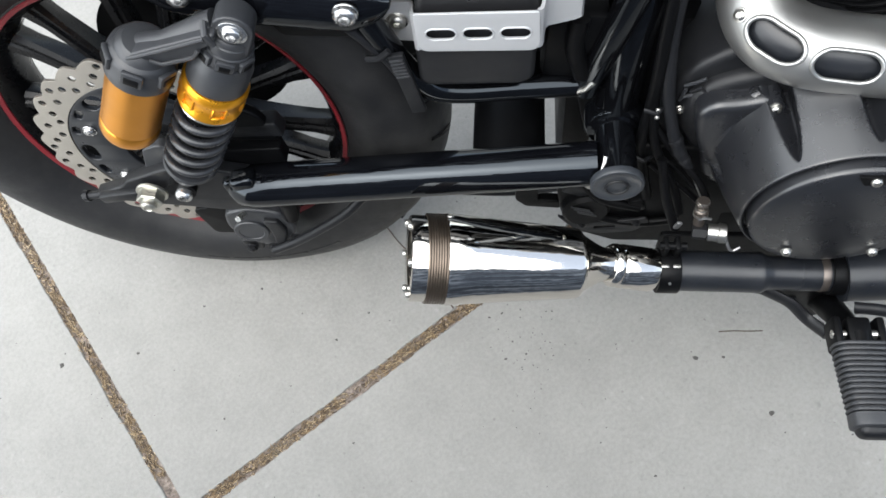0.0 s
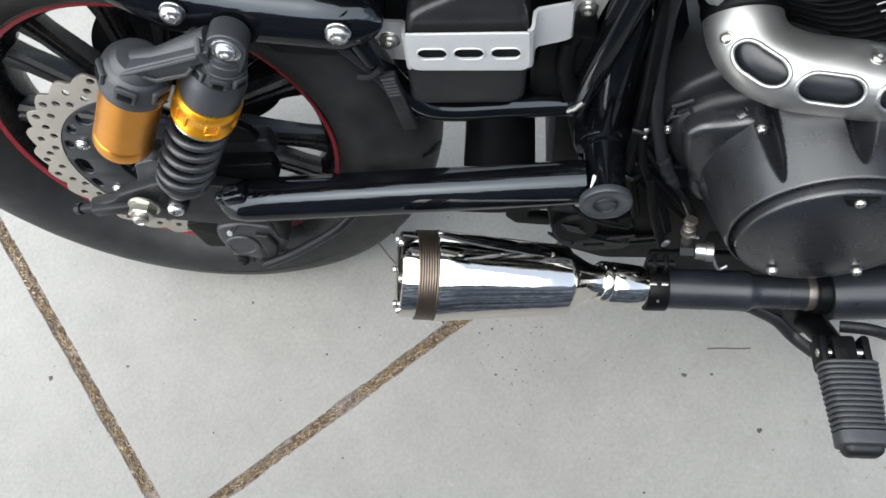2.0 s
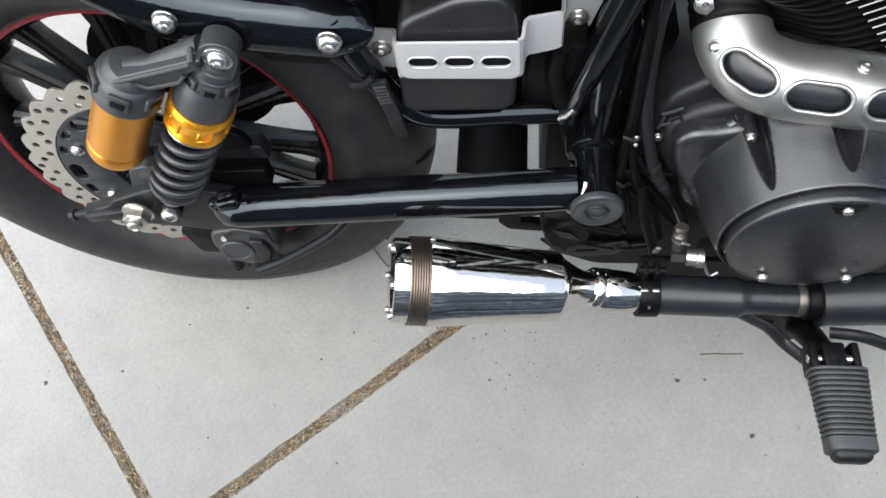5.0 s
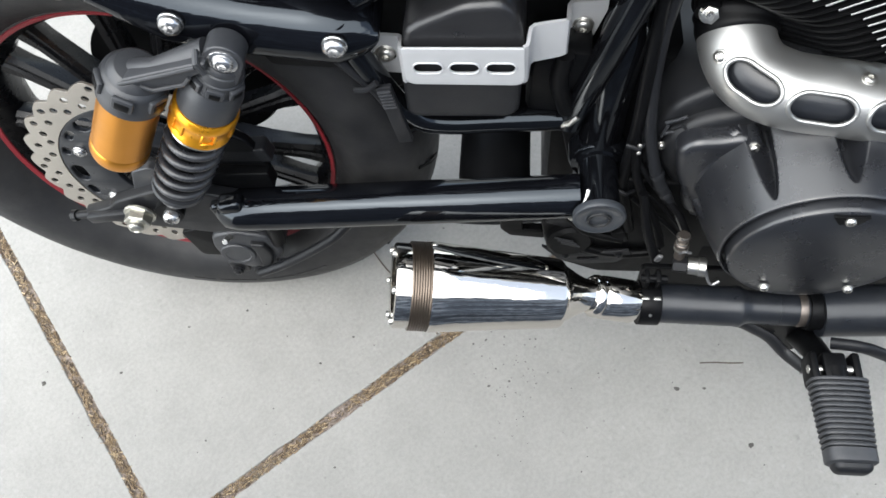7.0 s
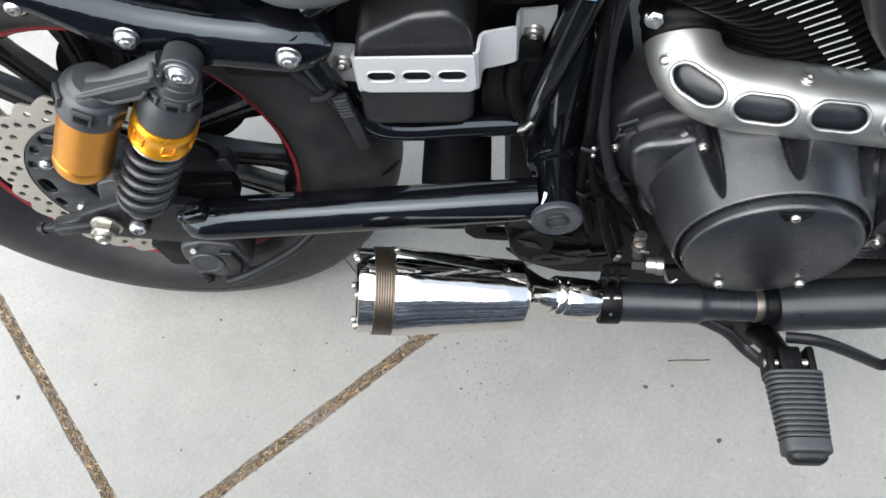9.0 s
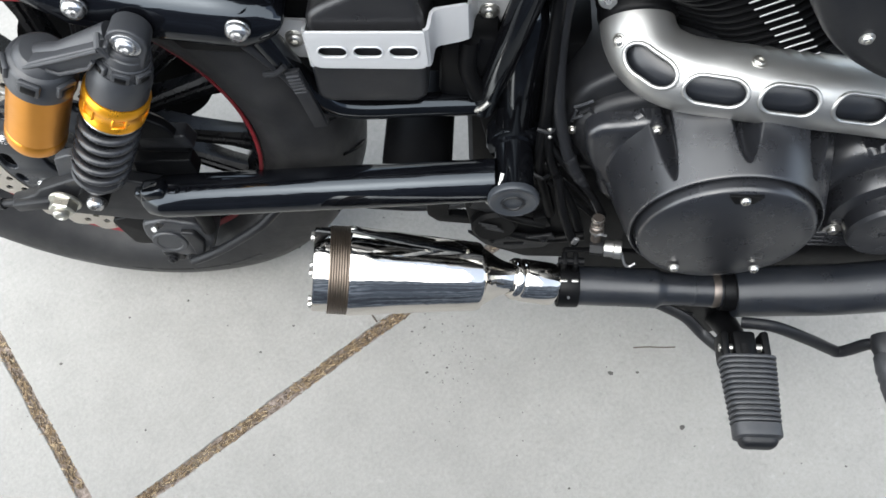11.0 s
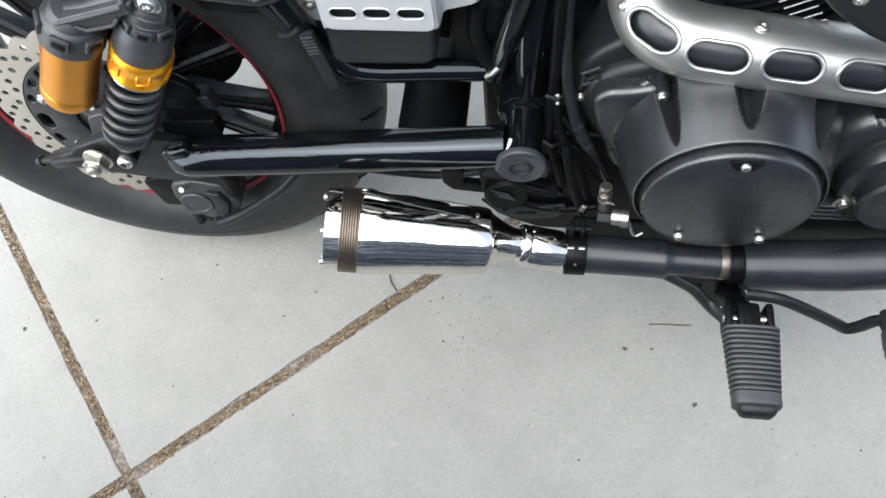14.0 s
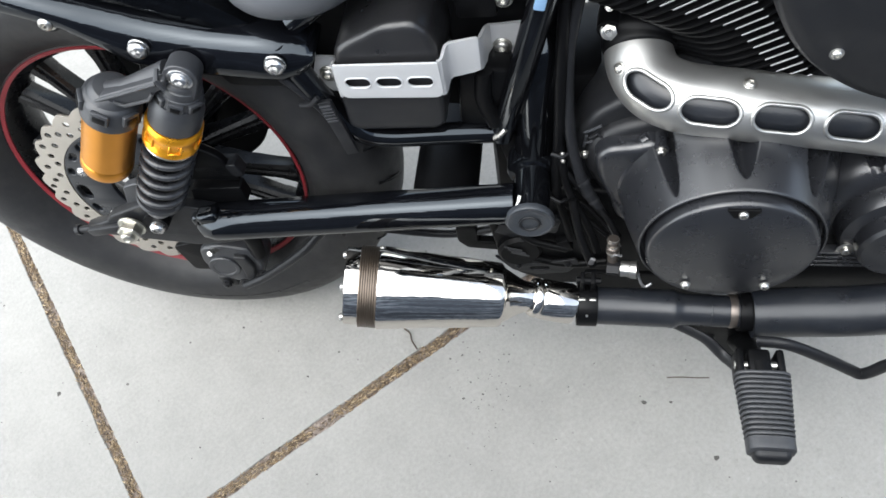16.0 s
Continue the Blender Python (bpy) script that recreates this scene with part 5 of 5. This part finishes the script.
def scooped_cover(center, axis, profile, scoops, depth, seg=600):
    """A turned cover whose flank is hollowed at some angles; scoops: degrees, half-width in degrees, where it begins and ends along the axis."""
    bm = bmesh.new()
    d = Vector(axis).normalized()
    a = (Vector((1, 0, 0)) - d * d.x).normalized()
    b = a.cross(d) if a.cross(d).z > 0 else d.cross(a)
    rings = []
    for sx, r in profile:
        ring = []
        for k in range(seg):
            t = 360.0 * k / seg
            cutin = 0.0
            for deg, half_w, s0, s1 in scoops:
                off = abs((t - deg + 180) % 360 - 180)
                f = (sx - s0) / (s1 - s0)
                if 0 <= f <= 1:
                    w = half_w * (1 - f ** 3.5) ** 0.6
                    if w > 0.1 and off < w:
                        cutin = max(cutin, depth * (1 - (off / w) ** 2) ** 1.15 * (1 - f ** 4))
            rr = r - cutin
            ring.append(bm.verts.new(Vector(center) + d * sx + (a * math.cos(radians(t)) + b * math.sin(radians(t))) * rr))
        rings.append(ring)
    for r1, r2 in zip(rings, rings[1:]):
        for k in range(seg):
            bm.faces.new((r1[k], r1[(k + 1) % seg], r2[(k + 1) % seg], r2[k]))
    bm.faces.new(rings[-1])
    return bm


flank = []
knots = [(0.070, 0.1250), (0.100, 0.1160), (0.130, 0.1075), (0.155, 0.1003), (0.175, 0.0944), (0.186, 0.0912)]
for (s0, r0), (s1, r1) in zip(knots, knots[1:]):
    flank += [(s0 + (s1 - s0) * k / 20, r0 + (r1 - r0) * k / 20) for k in range(20)]
flank += [(0.1870, 0.0907), (0.1877, 0.0899), (0.1878, 0.0892), (0.1872, 0.0886), (0.1800, 0.0876), (0.1790, 0.0868), (0.1790, 0.04)]
cover = part("clutch_cover", scooped_cover(CC, COVER_AXIS, flank, [(90, 9.0, 0.06, 0.176), (130.5, 6.5, 0.06, 0.180), (46, 10.0, 0.06, 0.176), (186, 7.0, 0.07, 0.150)], 0.026), SATIN, case, "large round satin black clutch cover", sharp=70)
part("cover_lid", lathe(CC, COVER_AXIS, [(0.180, 0.0), (0.180, 0.0838), (0.1935, 0.0836), (0.1962, 0.0829), (0.1978, 0.0815), (0.1990, 0.0790), (0.2012, 0.0700), (0.2030, 0.0560), (0.2042, 0.0300), (0.2046, 0.0)], 128), SATIN, case, "flat round black clutch lid")
for x, y, z in ((0.7025, -0.2005, 0.1290), (0.6655, -0.2045, 0.0065), (0.7455, -0.2045, 0.0080)):
    bolt("lid_bolt", (x, y, z), OUT, 0.0046, case, washer=1.2, height=0.9)
# dark plate on the lid, painting the shade of the bolt's recess
part("bolt_seat", plate([rounded2([(0.6865, 0.1350), (0.7190, 0.1350), (0.7105, 0.1215), (0.7030, 0.1180), (0.6955, 0.1215)], 0.003)], -0.2016, -0.196, 0.0006), SHADE_BLACK, case, "dark plate for the shade of a recessed bolt seat")
C2 = Vector((0.886, 0.0, 0.026))
part("front_cover", scooped_cover(C2, COVER_AXIS, [(0.070, 0.100), (0.085, 0.097), (0.100, 0.094), (0.110, 0.0915), (0.120, 0.088), (0.126, 0.082), (0.129, 0.074), (0.130, 0.064), (0.145, 0.0625), (0.150, 0.060), (0.152, 0.052), (0.153, 0.0480), (0.168, 0.0470), (0.172, 0.044), (0.1735, 0.03)],
                                  [(118, 9, 0.07, 0.125)], 0.012), SATIN, case, "smaller round satin black cover", sharp=30)
bm = bmesh.new()
for k in range(5):
    box((0.871 + 0.009 * k, -0.1742, 0.026), (0.006, 0.001, 0.0035), 0.0003, None, bm, 1)
part("cover_marking", bm, PLASTIC, case, "faint dark marking on the cover")
bolt("cover_bolt", (0.8365, -0.152, 0.0005), OUT, 0.0058, case, washer=1.7, height=0.8)
for c, r in (((0.632, -0.1225, 0.128), 0.0046), ((0.557, -0.093, 0.090), 0.0042), ((0.5628, -0.0960, 0.0062), 0.0046)):
    bolt("case_bolt", c, OUT, r, case, washer=1.25, height=0.9, label="zinc case bolt")
bolt("case_bolt", (0.5785, -0.050, 0.1245), OUT, 0.0062, case, SHADE_BLACK, washer=1.9, height=1.1, hexagon=True, label="black case bolt")
part("case_boss", tube([(0.5785, -0.010, 0.1245), (0.5785, -0.049, 0.1245)], 0.0155, 20), SHADE_BLACK, case)
for line in ([(0.5560, -0.092, 0.1230), (0.5640, -0.094, 0.1290), (0.5735, -0.094, 0.1350)], [(0.5570, -0.092, 0.1060), (0.5650, -0.094, 0.1120), (0.5760, -0.094, 0.1145)], [(0.5560, -0.091, 0.1000), (0.5585, -0.092, 0.1180)]):
    part("loom_clip", tube(line, 0.0017, 8), CAP_GREY, case)
part("case_step", plate([rounded2([(0.556, 0.075), (0.560, 0.112), (0.585, 0.136), (0.64, 0.155), (0.70, 0.185), (0.72, 0.02), (0.60, -0.02)], 0.02)], -0.102, -0.06, 0.012, 5), PLASTIC, case)
part("case_bulge", plate([rounded2([(0.5665, 0.113), (0.581, 0.127), (0.607, 0.1295), (0.627, 0.136), (0.66, 0.10), (0.650, 0.0), (0.604, 0.0), (0.588, 0.035), (0.571, 0.080)], [0.010, 0.012, 0.02, 0.008, 0.02, 0.02, 0.02, 0.03, 0.03])], -0.121, -0.09, 0.009, 5), SATIN, case)
part("case_ridge", tube(spline([(0.6223, -0.106, 0.132), (0.6115, -0.108, 0.1076), (0.6015, -0.109, 0.0828), (0.5985, -0.108, 0.0553), (0.6045, -0.105, 0.0158), (0.614, -0.10, -0.005)], 6), [0.006] + [0.0105 + 0.0035 * min(1, k / 6) for k in range(30)], 20), SATIN, case)
part("bolt_boss", tube([(0.632, -0.085, 0.128), (0.632, -0.1225, 0.128)], 0.0080, 20), SATIN, case)
part("case_clip", tube([(0.562, -0.095, 0.118), (0.570, -0.097, 0.126), (0.577, -0.098, 0.118)], 0.0018, 8), PLASTIC, case)
part("oil_pan", box((0.90, -0.115, -0.055), (0.27, 0.07, 0.10), 0.012), SHADE_BLACK, case)
part("sump", box((0.80, -0.02, -0.125), (0.36, 0.17, 0.10), 0.02), SHADE_BLACK, case)
for k in range(4):
    part("sump_fin", box((0.90, -0.150, -0.004 - 0.008 * k), (0.26, 0.012, 0.003), 0.001), SATIN, case)

# rear cylinder with cooling fins
AX = Vector((-0.50, 0, 0.866))
FX = Vector((0.866, 0, 0.50))
cyl = part("cylinder", tube([(0.700, 0.0, 0.16), Vector((0.700, 0.0, 0.16)) + AX * 0.30], 0.058, 40), SHADE_BLACK, bike, "black finned rear cylinder")
turn = Matrix((FX, Vector((0, 1, 0)), AX)).transposed().to_4x4()
for k in range(27):
    rise = 0.0045 + 0.00957 * k
    base = Vector((0.700, 0.0, 0.16)) + AX * rise
    edge_to = 0.0730 - 0.127 * rise
    edge_from = 0.0513 - 0.2 * rise if rise < 0.0907 else 0.0332 - 0.77 * (rise - 0.0907)
    outline = rounded2([(-0.095, 0.010), (edge_from - 0.030, -0.088), (edge_to + 0.001, -0.0930), (edge_to + 0.032, -0.084), (edge_to + 0.032, 0.084), (edge_to, 0.093), (-0.095, 0.088)], [0.03, 0.02, 0.006, 0.012, 0.012, 0.006, 0.05], 8)
    bm = plate([outline], -0.0015, 0.0015, 0.0006, 1)
    bmesh.ops.transform(bm, matrix=Matrix.Translation(base) @ turn @ Matrix.Rotation(-math.pi / 2, 4, "X"), verts=bm.verts)
    fin = part("cooling_fin", bm, SHADE_BLACK, cyl)
    tip0, tip1 = base + FX * edge_from + Vector((0, -0.0922, 0)), base + FX * edge_to + Vector((0, -0.0930, 0))
    part("fin_edge", tube([tip0, tip0.lerp(tip1, 0.5), tip1], 0.0008, 6), FIN_EDGE, fin, "machined bright fin edge")
part("cylinder_head", tube([Vector((0.700, 0.0, 0.16)) + AX * 0.27, Vector((0.700, 0.0, 0.16)) + AX * 0.36], 0.09, 32), SHADE_BLACK, cyl)

# air cleaner cover
part_air = part("air_cleaner", lathe((0.845, 0, 0.393), OUT, [(0.06, 0.0), (0.06, 0.163), (0.145, 0.166), (0.157, 0.1645), (0.165, 0.160), (0.170, 0.150), (0.176, 0.07), (0.177, 0.0)], 96), PLASTIC, bike, "dark grey round air cleaner cover")
bolt("air_screw", (0.742, -0.1705, 0.296), OUT, 0.0042, part_air, washer=1.3, height=0.7)

# ---- foot controls ----
hanger = part("peg_hanger", plate([rounded2([(0.662, -0.085), (0.664, -0.108), (0.682, -0.117), (0.700, -0.129), (0.730, -0.166), (0.749, -0.181), (0.761, -0.166), (0.762, -0.124), (0.762, -0.085)], 0.006)], -0.198, -0.184, 0.003), SHADE_BLACK, bike, "black footpeg hanger plate")
part("hanger_arm", tube([(0.750, -0.190, -0.140), (0.749, -0.222, -0.108), (0.747, -0.260, -0.070)], [0.017, 0.014, 0.012], 16), SHADE_BLACK, hanger)
part("hanger_edge", tube(spline([(0.664, -0.200, -0.090), (0.685, -0.206, -0.098), (0.7041, -0.213, -0.106), (0.722, -0.226, -0.117), (0.7375, -0.246, -0.110)], 6), 0.0048, 12, flat=1.8), PLASTIC, hanger)
bolt("hanger_bolt", (0.712, -0.198, -0.126), OUT, 0.0045, hanger, PLASTIC)
for x in (0.727, 0.769):
    part("peg_clevis", box((x, -0.264, -0.068), (0.009, 0.034, 0.030), 0.004), SHADE_BLACK, hanger)
part("peg_pin", tube([(0.722, -0.265, -0.062), (0.771, -0.265, -0.060)], 0.0045, 14), ZINC, hanger, "bright hinge pin")
bolt("pin_head", (0.7700, -0.267, -0.060), (0.9, -0.3, 0.3), 0.0048, hanger)
part("peg_stop", box((0.747, -0.263, -0.060), (0.024, 0.030, 0.016), 0.004), SHADE_BLACK, hanger)
# the ribbed peg
P0, P1 = Vector((0.748, -0.276, -0.060)), Vector((0.7495, -0.362, -0.066))
bm = bmesh.new()
n = 13
rows = []


def peg_ring(f, grow):
    c = P0.lerp(P1, f)
    w = (0.0288 + (0.0228 - 0.0288) * f) + grow
    h = 0.0155 + grow
    k0 = 28
    ring = []
    for k in range(k0):
        t = 2 * math.pi * k / k0
        cx, cz = math.cos(t), math.sin(t)
        ring.append(bm.verts.new(c + Vector((w * math.copysign(abs(cx) ** 0.55, cx), 0, h * math.copysign(abs(cz) ** 0.6, cz)))))
    return ring


for k in range(n):
    f0 = k / n * 0.82
    df = 0.82 / n
    for q, g in ((0.0, -0.0042), (0.20, -0.0042), (0.28, 0.0), (0.55, 0.0006), (0.84, 0.0), (0.92, -0.0042)):
        rows.append(peg_ring(f0 + q * df, g))
for f, g in ((0.83, 0.0002), (0.90, 0.0004), (0.955, 0.0008), (0.975, 0.0004), (0.990, -0.0015), (1.0, -0.0050)):
    rows.append(peg_ring(f, g))
for r1, r2 in zip(rows, rows[1:]):
    m = len(r1)
    for k in range(m):
        bm.faces.new((r1[k], r1[(k + 1) % m], r2[(k + 1) % m], r2[k]))
bm.faces.new(rows[0])
bm.faces.new(rows[-1])
peg = part("footpeg", bm, PEG_RUBBER, bike, "ribbed black rubber footpeg")
part("peg_end", box(P1 + Vector((0, 0.001, -0.001)), (0.038, 0.018, 0.024), 0.010, segments=5), PLASTIC, peg, "smooth black end cap")
part("peg_core", tube([P0 + Vector((0, 0.012, 0)), P0 + Vector((0, -0.01, 0))], 0.011, 16), SHADE_BLACK, peg)
# brake pedal
lever = part("brake_lever", tube(spline([(0.750, -0.235, -0.062), (0.772, -0.241, -0.0535), (0.7941, -0.243, -0.0615), (0.832, -0.243, -0.089), (0.861, -0.243, -0.112), (0.870, -0.244, -0.1165), (0.878, -0.245, -0.107), (0.8859, -0.248, -0.0825), (0.895, -0.252, -0.070)], 8), 0.0060, 16, flat=1.25), HOSE, bike,
             "bent dark brake lever")
part("lever_knuckle", lathe((0.897, -0.244, -0.066), (0, -1, -0.05), [(0, 0), (0, 0.012), (0.014, 0.014), (0.022, 0.012), (0.022, 0)], 24), PLASTIC, lever)
bm = lathe((0.899, -0.262, -0.068), (0.10, -1, -0.08), [(0, 0.0), (0, 0.012), (0.004, 0.0155), (0.020, 0.0170), (0.024, 0.0160), (0.028, 0.0172), (0.032, 0.0160), (0.036, 0.0172), (0.056, 0.0155), (0.066, 0.0130), (0.070, 0.0)], 28)
part("pedal_rubber", bm, PEG_RUBBER, lever, "grey-black rubber pedal pad")
